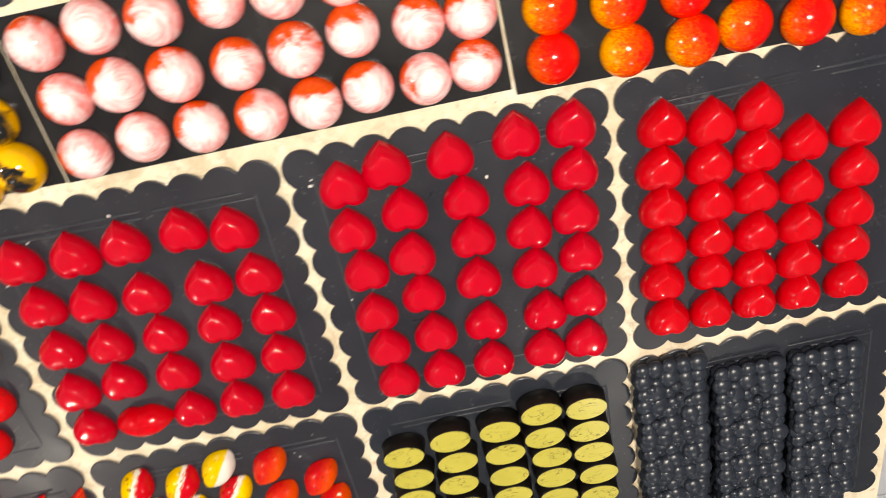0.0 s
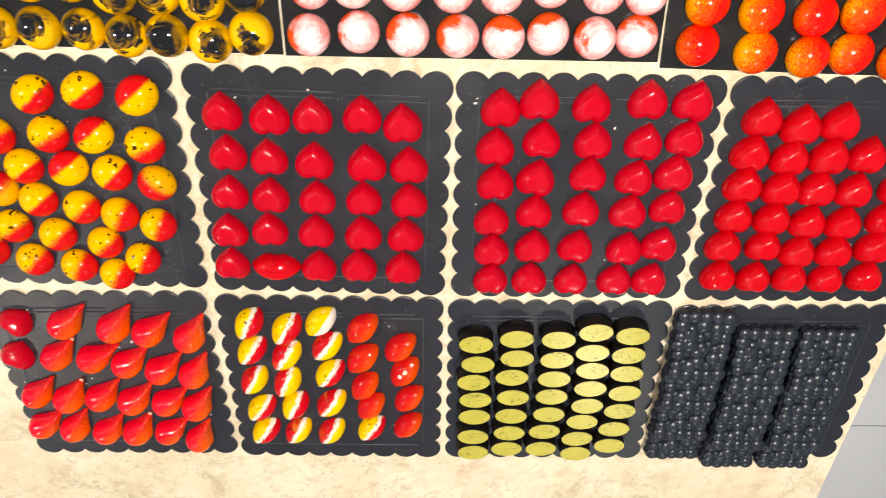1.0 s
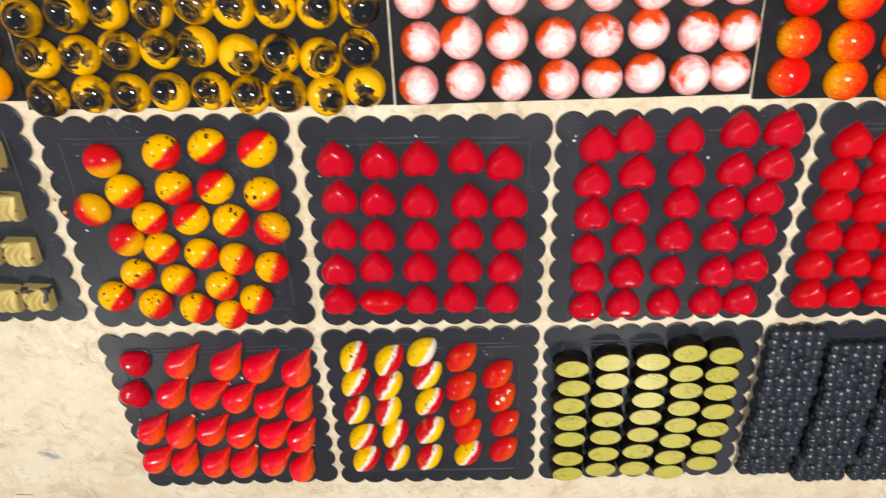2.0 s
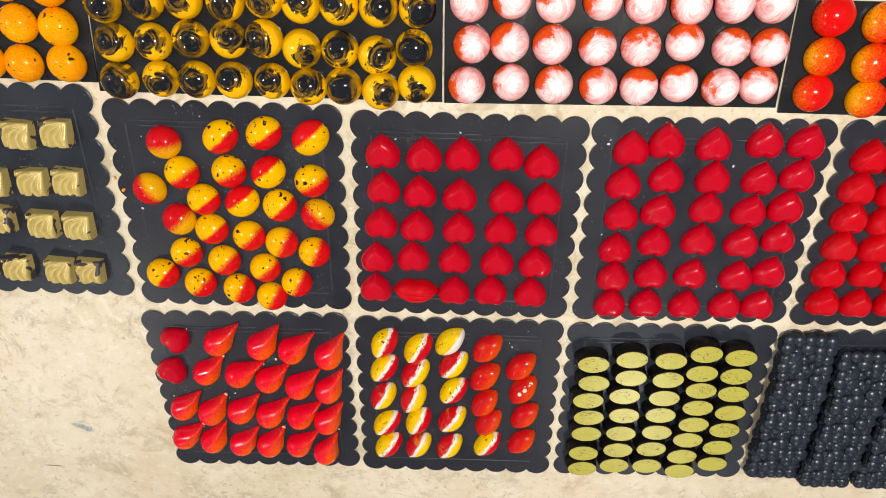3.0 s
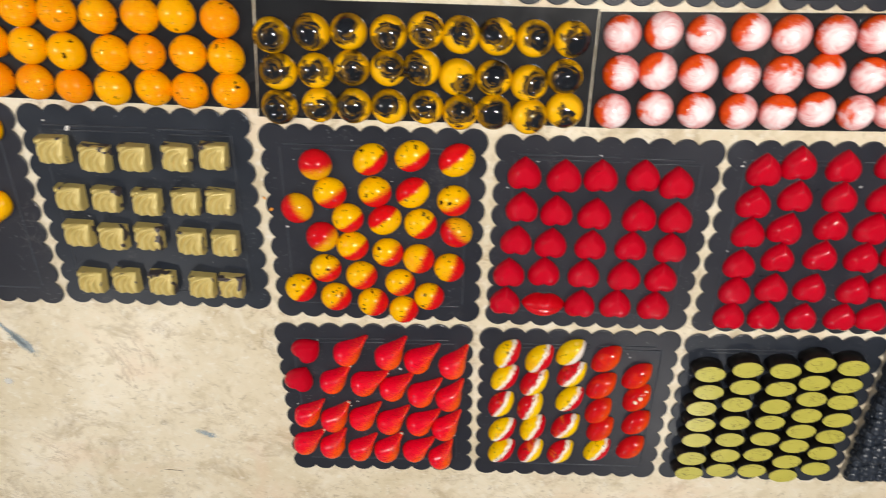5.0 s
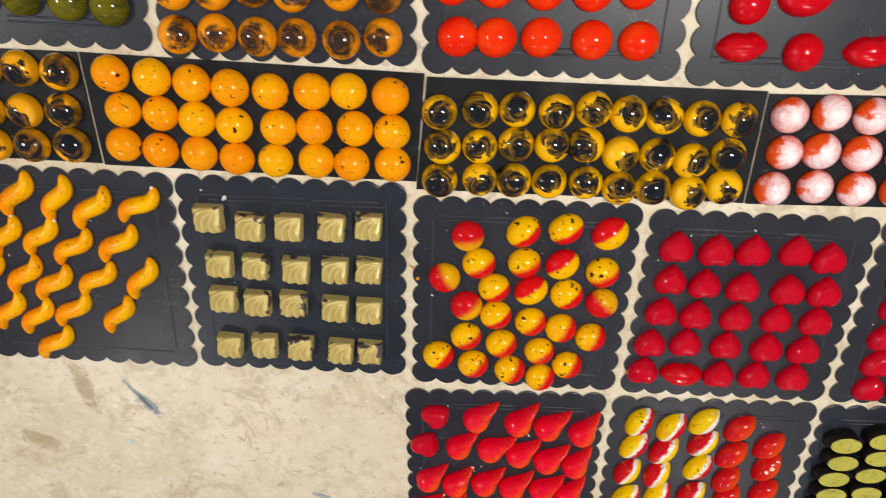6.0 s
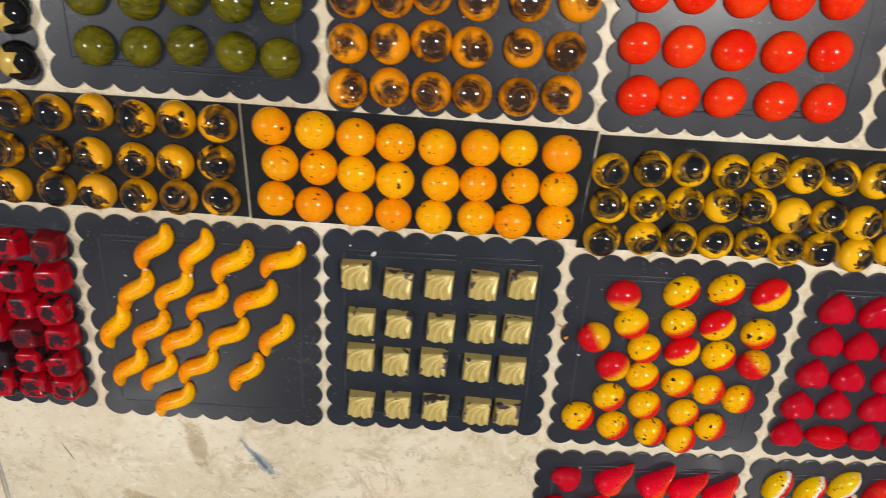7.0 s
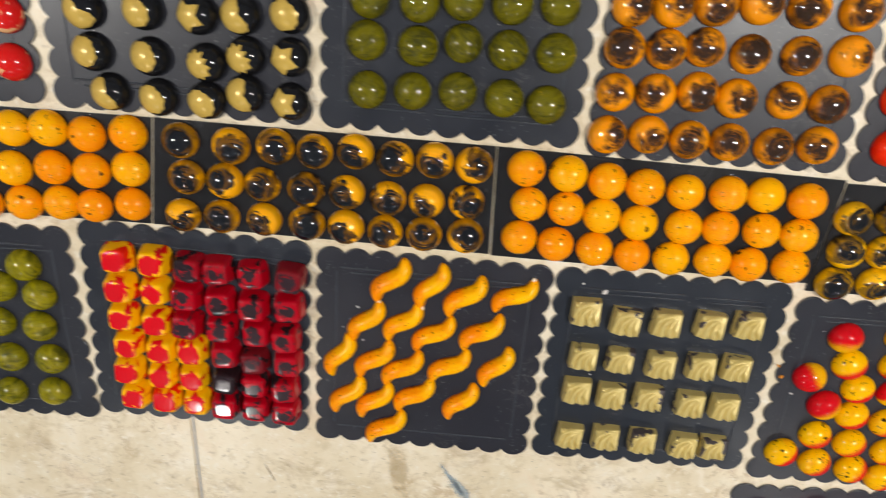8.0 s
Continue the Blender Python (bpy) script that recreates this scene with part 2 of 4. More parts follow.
def speckled_dome_paint(name, base, second, dots, rough=0.1, grain_size=900.0, vary=0.32):
    p = Paint(name, rough, 0.0, 0.21)
    w = p.seed()
    n = p.math("MULTIPLY_ADD", p.noise(p.coord, grain_size, 2), 0.7, p.math("MULTIPLY", p.noise(p.coord, 60, 2, w), 0.5))
    n = p.math("MULTIPLY_ADD", p.math("SUBTRACT", p.info, 0.5), vary, n)
    col = p.mix(p.step(n, 0.42, 0.82), base, second)
    big = p.specks(p.coord, w, 150, 0.76 - dots, 0.775 - dots)
    streak = p.specks(p.scaled(p.coord, (0.5, 1.6, 1.0)), w, 420, 0.74 - dots, 0.76 - dots)
    col = p.mix(p.math("MAXIMUM", big, p.math("MULTIPLY", streak, 0.75)), col, (0.05, 0.018, 0.004))
    p.set("Base Color", col)
    p.bump(p.noise(p.coord, 110, 2, w), 0.04, 0.0006)
    return p.mat


def olive_paint(name, low, high):
    p = Paint(name, 0.09)
    w = p.seed(80.0)
    x, y, z = p.split(p.scaled(p.coord, 66.0))
    r = p.math("SQRT", p.math("ADD", p.math("MULTIPLY", x, x), p.math("MULTIPLY", y, y)))
    arcs = p.noise(p.join(p.math("MULTIPLY", x, 0.9), p.math("MULTIPLY", y, 3.2), p.math("MULTIPLY", r, 1.5)), 1.0, 5, w, 0.9, 0.68)
    big = p.noise(p.coord, 45, 2, w)
    v = p.math("MULTIPLY_ADD", arcs, 0.8, p.math("MULTIPLY", big, 0.4))
    col = p.mix(p.step(v, 0.42, 0.72), low, high)
    col = p.mix(p.step(v, 0.74, 0.80), col, (0.42, 0.26, 0.01))
    p.set("Base Color", col)
    return p.mat


def drop_paint():
    p = Paint("red_orange_sprayed_drop", 0.14, 0.0, 0.33)
    w = p.seed()
    x, y, z = p.split(p.scaled(p.coord, 60.0))
    v = p.math("MULTIPLY_ADD", p.noise(p.coord, 900, 2), 1.9, p.math("MULTIPLY_ADD", y, -0.95, p.math("MULTIPLY", p.noise(p.coord, 60, 2, w), 0.5)))
    col = p.mix(p.step(v, 0.98, 1.70), (0.78, 0.001, 0.022), (0.95, 0.115, 0.001))
    col = p.mix(p.math("MULTIPLY", p.specks(p.coord, w, 700, 0.59, 0.66), 0.6), col, (0.22, 0.003, 0.003))
    p.set("Base Color", col)
    p.bump(p.noise(p.coord, 420, 3, w), 0.16, 0.0006)
    return p.mat


def wave_paint():
    p = Paint("orange_sprayed_wave", 0.26, 0.0, 0.16)
    w = p.seed()
    x, y, z = p.split(p.scaled(p.coord, 60.0))
    v = p.math("MULTIPLY_ADD", p.noise(p.coord, 500, 3), 0.5, p.math("MULTIPLY_ADD", p.noise(p.coord, 55, 2, w), 0.7, p.math("MULTIPLY", y, 0.28)))
    col = p.mix(p.step(v, 0.4, 0.85), (0.98, 0.48, 0.001), (0.93, 0.24, 0.001))
    col = p.mix(p.math("MULTIPLY", p.specks(p.coord, w, 380, 0.655, 0.69), 0.85), col, (0.12, 0.025, 0.004))
    col = p.mix(p.step(p.noise(p.coord, 42, 2, w), 0.72, 0.76), col, (0.85, 0.62, 0.22))
    p.set("Base Color", col)
    p.bump(p.noise(p.coord, 160, 3, w), 0.12, 0.0008)
    return p.mat


def gold_paint():
    """Gold dust over dark chocolate, worn through at corners and edges."""
    p = Paint("dull_gold_dusted_chocolate", 0.33, 0.12)
    w = p.seed(90.0)
    x, y, z = p.split(p.scaled(p.coord, 85.0))
    n = p.noise(p.coord, 130, 4, w)
    col = p.mix(n, (0.52, 0.395, 0.115), (0.70, 0.56, 0.225))
    rim = p.math("MAXIMUM", p.math("ABSOLUTE", x), p.math("ABSOLUTE", y))
    worn = p.math("MULTIPLY_ADD", p.step(rim, 0.45, 1.0), 0.16, p.noise(p.coord, 85, 2.5, w, 0.5))
    worn = p.math("MULTIPLY_ADD", p.math("SUBTRACT", p.info, 0.5), 0.10, worn)
    chip = p.step(worn, 0.735, 0.750)
    p.set("Base Color", p.mix(chip, col, (0.075, 0.060, 0.062)))
    p.set("Metallic", p.math("MULTIPLY", p.math("SUBTRACT", 1.0, chip), 0.12))
    p.set("Roughness", p.math("MULTIPLY_ADD", n, 0.2, 0.22))
    p.bump(n, 0.12, 0.0006)
    return p.mat


def cube_paint(name, side, face, third, hi, cover=0.5, dark_from=1.1, centred=0.35):
    """A painted block: one colour on the flanks, brushed marks of another on the flat top."""
    p = Paint(name, 0.12)
    w = p.seed(80.0)
    x, y, z = p.split(p.scaled(p.coord, 100.0))
    r = p.math("SQRT", p.math("ADD", p.math("MULTIPLY", x, x), p.math("MULTIPLY", y, y)))
    n = p.noise(p.join(x, y, p.math("MULTIPLY", r, 2.0)), 1.1, 2, w, 0.7)
    mark = p.math("SUBTRACT", n, p.math("MULTIPLY", p.math("SUBTRACT", r, 0.55), centred))
    base = p.mix(p.step(p.info, dark_from, dark_from + 0.1), side, third)
    col = p.mix(p.step(p.noise(p.coord, 60, 3, w, 0.8), hi, hi + 0.04), base, third)
    col = p.mix(p.step(mark, cover, cover + 0.06), col, face)
    p.set("Base Color", col)
    p.bump(n, 0.1, 0.0006)
    return p.mat


def print_paint():
    """Yellow transfer print with thin dark scribbles."""
    p = Paint("yellow_transfer_print", 0.24, 0.0, 0.28)
    w = p.seed(70.0)
    vec = p.scaled(p.coord, (0.45, 1.0, 1.0))
    line = p.math("ABSOLUTE", p.math("SUBTRACT", p.noise(vec, 190, 2, w, 0.6), 0.5))
    line = p.math("MULTIPLY", p.math("SUBTRACT", 1.0, p.step(line, 0.0, 0.018)), p.step(p.noise(p.coord, 90, 1, w), 0.46, 0.56))
    base = p.mix(p.noise(p.coord, 60, 3, w), (0.40, 0.36, 0.055), (0.52, 0.46, 0.085))
    p.set("Base Color", p.mix(p.math("MULTIPLY", line, 0.8), base, (0.06, 0.05, 0.02)))
    return p.mat


MARBLE, CARD, BOARD = marble_material(), card_material(), board_material()
CARD_RIDGE = plain("paler_card_ridge", (0.030, 0.034, 0.043), 0.4, 0.0, 0.5, 90)
# bevel of the lobes: a lighter grey paints in the glint along it
CARD_RIM = plain("glinting_card_rim", (0.060, 0.064, 0.074), 0.28, 0.0, 0.4, 200)
# cut edge, its pale colour also standing in for the light it catches
CARD_EDGE = plain("lit_raw_card_edge", (0.30, 0.29, 0.27), 0.7, 0.0, 0.3, 300)
HEART = gloss_red("satin_red_shell", (0.46, 0.0008, 0.010), (0.56, 0.0015, 0.017), 0.09)
HEART_GLOSSY = gloss_red("glossy_red_shell", (0.50, 0.001, 0.005), (0.61, 0.002, 0.009), 0.10)
EGG = split_paint("yellow_red_speckled_egg", (0.98, 0.51, 0.0005), (0.66, 0.005, 0.008), 0.24, 0.10, 235, shift=0.08)
EGG_RED = split_paint("mostly_red_egg", (0.86, 0.42, 0.004), (0.60, 0.005, 0.010), 0.30, 0.06, 230, shift=-0.2)
EGG_SHARP = split_paint("yellow_red_split_egg", (0.98, 0.51, 0.0005), (0.66, 0.005, 0.008), 0.11, 0.09, 235, shift=0.14)
ALMOND_YELLOW = split_paint("yellow_white_red_almond", (0.92, 0.56, 0.001), (0.60, 0.003, 0.012), 0.14, 0.085, 360, (0.82, 0.76, 0.66), 0.08, 0.0)
ALMOND_RED = split_paint("red_white_yellow_almond", (0.60, 0.005, 0.012), (0.90, 0.56, 0.002), 0.14, 0.07, 360, (0.82, 0.76, 0.66), 0.08, -0.02)
ALMOND_WHITE = split_paint("yellow_and_white_almond", (0.88, 0.56, 0.004), (0.82, 0.74, 0.66), 0.06, 0.05, 330, None, 0.05, 0.1)
ALMOND_ORANGE = split_paint("red_orange_almond", (0.60, 0.006, 0.010), (0.78, 0.075, 0.002), 0.5, 0.03, 420, None, 0.1, 0.1)
DROP, WAVE, GOLD = drop_paint(), wave_paint(), gold_paint()
SWIRL_YELLOW = swirl_paint("yellow_black_swirl_shell", (0.006, 0.007, 0.009), (0.30, 0.150, 0.002), (0.95, 0.50, 0.002), 1.01, 0.85)
SWIRL_AMBER = swirl_paint("amber_black_swirl_shell", (0.006, 0.007, 0.009), (0.26, 0.105, 0.002), (0.92, 0.41, 0.002), 1.07, 0.75)
SWIRL_ORANGE = swirl_paint("orange_black_swirl_shell", (0.032, 0.016, 0.008), (0.27, 0.085, 0.003), (0.90, 0.31, 0.002), 0.97, 1.0, 0.6, 0.12)
PINK, SUNSET = pink_paint(), sprayed_dome_paint()
OLIVE = olive_paint("olive_marbled_shell", (0.040, 0.039, 0.005), (0.145, 0.125, 0.004))
OLIVE_LIGHT = olive_paint("light_olive_shell", (0.06, 0.06, 0.004), (0.27, 0.23, 0.004))
ORANGE = speckled_dome_paint("orange_speckled_shell", (0.93, 0.42, 0.001), (0.89, 0.25, 0.001), 0.07)
REDSPECK = speckled_dome_paint("red_speckled_shell", (0.76, 0.006, 0.002), (0.90, 0.060, 0.004), -0.2, 0.12, 1300.0, 0.06)
REDCREAM = cube_paint("red_cream_shell", (0.62, 0.010, 0.008), (0.62, 0.012, 0.008), (0.70, 0.42, 0.20), 0.56)
BLACKSHELL = plain("black_glossy_shell", (0.008, 0.008, 0.009), 0.07)
STAR_GOLD = plain("pale_gold_leaf", (0.54, 0.36, 0.075), 0.25, 0.1, 0.3, 160)
CUBE_YELLOW = cube_paint("yellow_red_block_paint", (0.92, 0.46, 0.002), (0.64, 0.004, 0.010), (0.72, 0.010, 0.003), 0.56, 0.24, centred=0.50)
CUBE_RED = cube_paint("dark_red_block_paint", (0.41, 0.001, 0.010), (0.030, 0.016, 0.020), (0.02, 0.010, 0.012), 0.57, 0.43, 0.84, 0.3)
CHOCOLATE = plain("dark_chocolate", (0.007, 0.0055, 0.0045), 0.36)
# black glaze, lifted to blue-grey to paint in the ceiling's reflection
BERRY = plain("black_glaze_blue_sheen", (0.018, 0.023, 0.033), 0.30, 0.0, 0.4, 500)
PRINT = print_paint()
WALL = plain("grey_wall_paint", (0.38, 0.40, 0.43), 0.7)
# unseen ceiling: the blue tint is there to colour reflections on the trays
CEIL = plain("blue_tinted_ceiling_paint", (0.63, 0.70, 0.83), 0.8)
TILE = plain("white_floor_tile", (0.86, 0.88, 0.92), 0.25, 0.0, 0.04, 9)
GROUT = plain("grey_grout", (0.40, 0.40, 0.40), 0.8)
STEEL = plain("grey_steel", (0.35, 0.35, 0.36), 0.35, 0.9)
DIFFUSER = Paint("panel_diffuser", 0.5)
DIFFUSER.set("Base Color", (0.9, 0.9, 0.9))
DIFFUSER.set("Emission Color", (1.0, 0.97, 0.92))
DIFFUSER.set("Emission Strength", 8.0)
DIFFUSER = DIFFUSER.mat
FILLING = plain("pale_cream_filling", (0.80, 0.66, 0.48), 0.6, 0.0, 0.2, 600)
CRUMB_WHITE = plain("white_flake", (0.75, 0.72, 0.68), 0.5)
CRUMB_ORANGE = plain("orange_crumb", (0.75, 0.28, 0.02), 0.5)
INK = plain("yellow_green_ink", (0.50, 0.55, 0.12), 0.5)


# ---------------------------------------------------------------- mesh helpers
def mesh_of(name, verts, faces, material, smooth=True):
    me = bpy.data.meshes.new(name)
    me.from_pydata(verts, [], faces)
    me.materials.append(material)
    if smooth:
        me.polygons.foreach_set("use_smooth", [True] * len(me.polygons))
    me.update()
    return me


def child(name, mesh, parent, m=None, label=""):
    ob = new(name, mesh)
    ob.parent = parent
    if m is not None:
        ob.matrix_basis = m
    return tagged(ob, label) if label else ob


def lathe_rings(rings, close_top=True):
    """Faces of stacked closed rings, bottom first; the last ring is closed by its middle."""
    n = len(rings[0])
    verts = [v for ring in rings for v in ring]
    faces = [(k * n + i, k * n + (i + 1) % n, (k + 1) * n + (i + 1) % n, (k + 1) * n + i)
             for k in range(len(rings) - 1) for i in range(n)]
    if close_top:
        last = rings[-1]
        verts.append(tuple(sum(v[j] for v in last) / n for j in range(3)))
        top, base = len(verts) - 1, (len(rings) - 1) * n
        faces += [(base + i, base + (i + 1) % n, top) for i in range(n)]
    faces.append(tuple(range(n - 1, -1, -1)))
    return verts, faces


def mound(name, outline, height, material, centre=(0, 0), power=2.2, steps=9, lip=0.0012):
    """A moulded shell: an outline that rises to a rounded top."""
    rings = [[(x, y, 0.0) for x, y in outline]]
    for k in range(steps):
        a = (k / steps) ** 0.8
        s = 1 - a
        z = lip + (height - lip) * (1 - s ** power) ** (1 / 1.9)
        rings.append([(centre[0] + (x - centre[0]) * s, centre[1] + (y - centre[1]) * s, z) for x, y in outline])
    verts, faces = lathe_rings(rings)
    verts[-1] = (verts[-1][0], verts[-1][1], height)
    return mesh_of(name, verts, faces, material)


def ring_of(n, f):
    return [f(2 * math.pi * i / n) for i in range(n)]


def dome_mesh(name, material, rx=0.0151, ry=0.0151, height=0.0138, n=36):
    rings = [ring_of(n, lambda a: (rx * 0.985 * math.cos(a), ry * 0.985 * math.sin(a), 0.0))]
    for k in range(10):
        b = math.pi / 2 * k / 10
        rings.append(ring_of(n, lambda a: (rx * math.cos(a) * math.cos(b), ry * math.sin(a) * math.cos(b), 0.0012 + (height - 0.0012) * math.sin(b))))
    verts, faces = lathe_rings(rings)
    verts[-1] = (0, 0, height)
    return mesh_of(name, verts, faces, material)


def heart_outline(w, n=72):
    def f(t):
        x = math.copysign(abs(math.sin(t)) ** 2.05, math.sin(t))
        y = -(13 * math.cos(t) - 2.3 * math.cos(2 * t) - 1.4 * math.cos(3 * t) - 0.4 * math.cos(4 * t)) / 16
        return (w * x, w * 1.31 * (y - 0.12))
    return ring_of(n, f)


def heart_mesh(name, material, w=0.0150, height=0.0116):
    """A moulded heart: sloping flanks that meet a smaller, flat heart-shaped face."""
    line = heart_outline(w)
    rings = [[(x, y, 0.0) for x, y in line]]
    for s, h in ((1.0, 0.0), (0.985, 0.19), (0.95, 0.35), (0.88, 0.53), (0.78, 0.70), (0.68, 0.83), (0.60, 0.915), (0.545, 0.955), (0.49, 0.978), (0.34, 0.993), (0.15, 1.0)):
        b = (1 - s) ** 1.1 * 0.26
        ring = []
        for x, y in line:
            e = 0.88 * w / (math.hypot(x, y) or 1e-6)
            ring.append((s * x * ((1 - b) + b * e), s * y * ((1 - b) + b * e), 0.0012 + (height - 0.0012) * h))
        rings.append(ring)
    verts, faces = lathe_rings(rings)
    return mesh_of(name, verts, faces, material)


def lips_mesh(name, material, length=0.0205, width=0.0125, height=0.013):
    def f(t):
        c, s = math.cos(t), math.sin(t)
        y = s * abs(s) ** 0.35 * (1 - 0.18 * math.exp(-(c / 0.22) ** 2) * (s > 0))
        return (length * c, width * y)
    me = mound(name, ring_of(48, f), height, material, (0, 0), 2.0, 9)
    for v in me.vertices:
        v.co.z -= 0.0022 * math.exp(-((v.co.y + 0.001) / 0.0016) ** 2) * (v.co.z > 0.004) * max(0.0, 1 - abs(v.co.x) / length)
    return me


def almond_mesh(name, material, length=0.0194, width=0.0122, height=0.0120):
    def f(t):
        c, s = math.cos(t), math.sin(t)
        return (width * s * abs(s) ** 0.3 + 0.0022 * c ** 3, length * c)
    return mound(name, ring_of(44, f), height, material, (0, 0), 2.2, 9)


def drop_mesh(name, material, length=0.0455, ball=0.0141, tip=0.0017, height=0.0160):
    """A round body that narrows along a slightly hollow neck to a blunt tip."""
    reach = length - ball
    touch = ball + ball * ball / reach
    wide = ball * math.sqrt(1 - (ball / reach) ** 2)
    half = []
    for i in range(15):
        a = (math.pi - math.acos(ball / reach)) * (i + 0.5) / 15
        half.append((ball - ball * math.cos(a), ball * math.sin(a)))
    for i in range(12):
        k = i / 11
        half.append((touch + (length - 0.0012 - touch) * k, wide + (tip - wide) * k - 0.0007 * math.sin(math.pi * k)))
    half.append((length, tip * 0.45))
    side = [(x - 0.013, h) for x, h in half]
    return mound(name, side + [(x, -h) for x, h in side[::-1]], height, material, (0.001, 0), 2.1, 11)


def wave_mesh(name, material, length=0.0490, half=0.0086, swing=0.0056, height=0.0110):
    rings, n, m = [], 22, 14
    for k in range(n + 1):
        s = k / n
        x = (s - 0.5) * length
        y = swing * math.sin(2 * math.pi * s)
        slope = 2 * math.pi * swing / length * math.cos(2 * math.pi * s)
        a = math.atan(slope)
        e = (1 - abs(2 * s - 1) ** 2.2) ** 0.70
        w, h = half * (0.16 + 0.84 * e), height * (0.25 + 0.75 * e)
        ring = []
        for i in range(m):
            b = 2 * math.pi * i / m
            u, z = w * math.cos(b), max(0.0, 0.0002 + h * math.copysign(abs(math.sin(b)) ** 1.3, math.sin(b)))
            ring.append((x - u * math.sin(a), y + u * math.cos(a), z))
        rings.append(ring)
    verts = [v for r in rings for v in r]
    faces = [(k * m + i, (k + 1) * m + i, (k + 1) * m + (i + 1) % m, k * m + (i + 1) % m) for k in range(n) for i in range(m)]
    faces += [tuple(range(m)), tuple(range((n + 1) * m - 1, n * m - 1, -1))]
    return mesh_of(name, verts, faces, material)


def fluted_mesh(name, material, half=0.0118, height=0.0118):
    """A square praline whose top is fluted in bent folds that fan out from one corner."""
    n = 32
    verts, faces = [], []
    for j in range(n + 1):
        for i in range(n + 1):
            u, v = i / n * 2 - 1, j / n * 2 - 1
            d = math.hypot(u - 0.75, v - 0.95)
            a = math.degrees(math.atan2(v - 0.95, u - 0.75)) % 360 + 15 * math.sin(1.9 * d)
            k = (a - 190) / 25
            fold = abs(math.sin(math.pi * k)) ** 0.75 if 0 < k < 3.5 else 1.0
            edge = max(abs(u), abs(v))
            z = height - 0.0034 + 0.0050 * min(1, d / 1.2) * fold * (1 - 0.4 * edge ** 8) - 0.0012 * max(0, (edge - 0.9) / 0.1) ** 2
            verts.append((half * u * 0.97, half * v * 0.97, z))
    for j in range(n):
        for i in range(n):
            faces.append((j * (n + 1) + i, j * (n + 1) + i + 1, (j + 1) * (n + 1) + i + 1, (j + 1) * (n + 1) + i))
    rim = [i for i in range(n + 1)] + [j * (n + 1) + n for j in range(1, n + 1)] + [n * (n + 1) + i for i in range(n - 1, -1, -1)] + [j * (n + 1) for j in range(n - 1, 0, -1)]
    base = len(verts)
    for r in rim:
        verts.append((verts[r][0] * 1.04, verts[r][1] * 1.04, 0.0))
    m = len(rim)
    faces += [(rim[i], base + i, base + (i + 1) % m, rim[(i + 1) % m]) for i in range(m)]
    faces.append(tuple(base + i for i in range(m - 1, -1, -1)))
    me = mesh_of(name, verts, faces, material)
    for poly in me.polygons[n * n:]:
        poly.use_smooth = False
    return me


def block_mesh(name, material, base=0.0133, top=0.0098, height=0.0165):
    """A tapered block with rounded corners and a flat face on top."""
    def ring(h, z, k=5.0, n=40):
        def f(a):
            c, s = math.cos(a), math.sin(a)
            q = (abs(c) ** k + abs(s) ** k) ** (-1 / k)
            return (h * c * q, h * s * q, z)
        return ring_of(n, f)
    rings = [ring(base, 0), ring(base, 0.0015)]
    for k in range(1, 5):
        s = k / 4
        rings.append(ring(base + (top + 0.0008 - base) * s, 0.0015 + (height - 0.003) * s))
    rings += [ring(top, height - 0.0006), ring(top - 0.0009, height), ring(top * 0.6, height + 0.00002), ring(top * 0.25, height + 0.00003)]
    verts, faces = lathe_rings(rings)
    return mesh_of(name, verts, faces, material)


def oval_prism(name, material, rx, ry, z0, z1, bevel=0.0006, flare=0.0):
    rings = [ring_of(40, lambda a, k=k, z=z: ((rx - k) * math.cos(a), (ry - k) * math.sin(a), z))
             for k, z in ((bevel - flare, z0), (-flare, z0 + bevel), (0, z1 - bevel), (bevel, z1))]
    verts, faces = lathe_rings(rings)
    me = mesh_of(name, verts, faces, material)
    for poly in me.polygons:
        poly.use_smooth = abs(poly.normal.z) < 0.5
    return me


def box_mesh(name, material, x0, x1, y0, y1, z0, z1, bevel=0.0):
    bm = bmesh.new()
    bmesh.ops.create_cube(bm, size=1.0)
    bmesh.ops.scale(bm, vec=(x1 - x0, y1 - y0, z1 - z0), verts=bm.verts)
    bmesh.ops.translate(bm, vec=((x0 + x1) / 2, (y0 + y1) / 2, (z0 + z1) / 2), verts=bm.verts)
    if bevel:
        bmesh.ops.bevel(bm, geom=bm.edges[:], offset=bevel, segments=2, affect="EDGES")
    me = bpy.data.meshes.new(name)
    bm.to_mesh(me)
    bm.free()
    me.materials.append(material)
    return me


def patch_mesh(name, material, shape, tilt, turn, rx=0.0151, height=0.0138):
    """Leaf laid on a dome: a flat outline, given by radius over angle, wrapped onto the shell."""
    m = pose(0, 0, 0, 0, tilt, turn).to_3x3()
    rings, n = [], 60
    for k in range(7):
        ring = []
        for i in range(n):
            a = 2 * math.pi * i / n
            r = shape(a) * (1 - k / 7)
            v = m @ Vector((math.sin(r) * math.cos(a), math.sin(r) * math.sin(a), math.cos(r)))
            v.normalize()
            z = max(v.z, 0.02)
            ring.append((v.x * (rx + 0.00015), v.y * (rx + 0.00015), 0.0012 + (height - 0.0011) * z))
        rings.append(ring)
    verts = [v for r in rings for v in r]
    faces = [(k * n + i, k * n + (i + 1) % n, (k + 1) * n + (i + 1) % n, (k + 1) * n + i) for k in range(6) for i in range(n)]
    faces.append(tuple(6 * n + i for i in range(n)))
    return mesh_of(name, verts, faces, material)


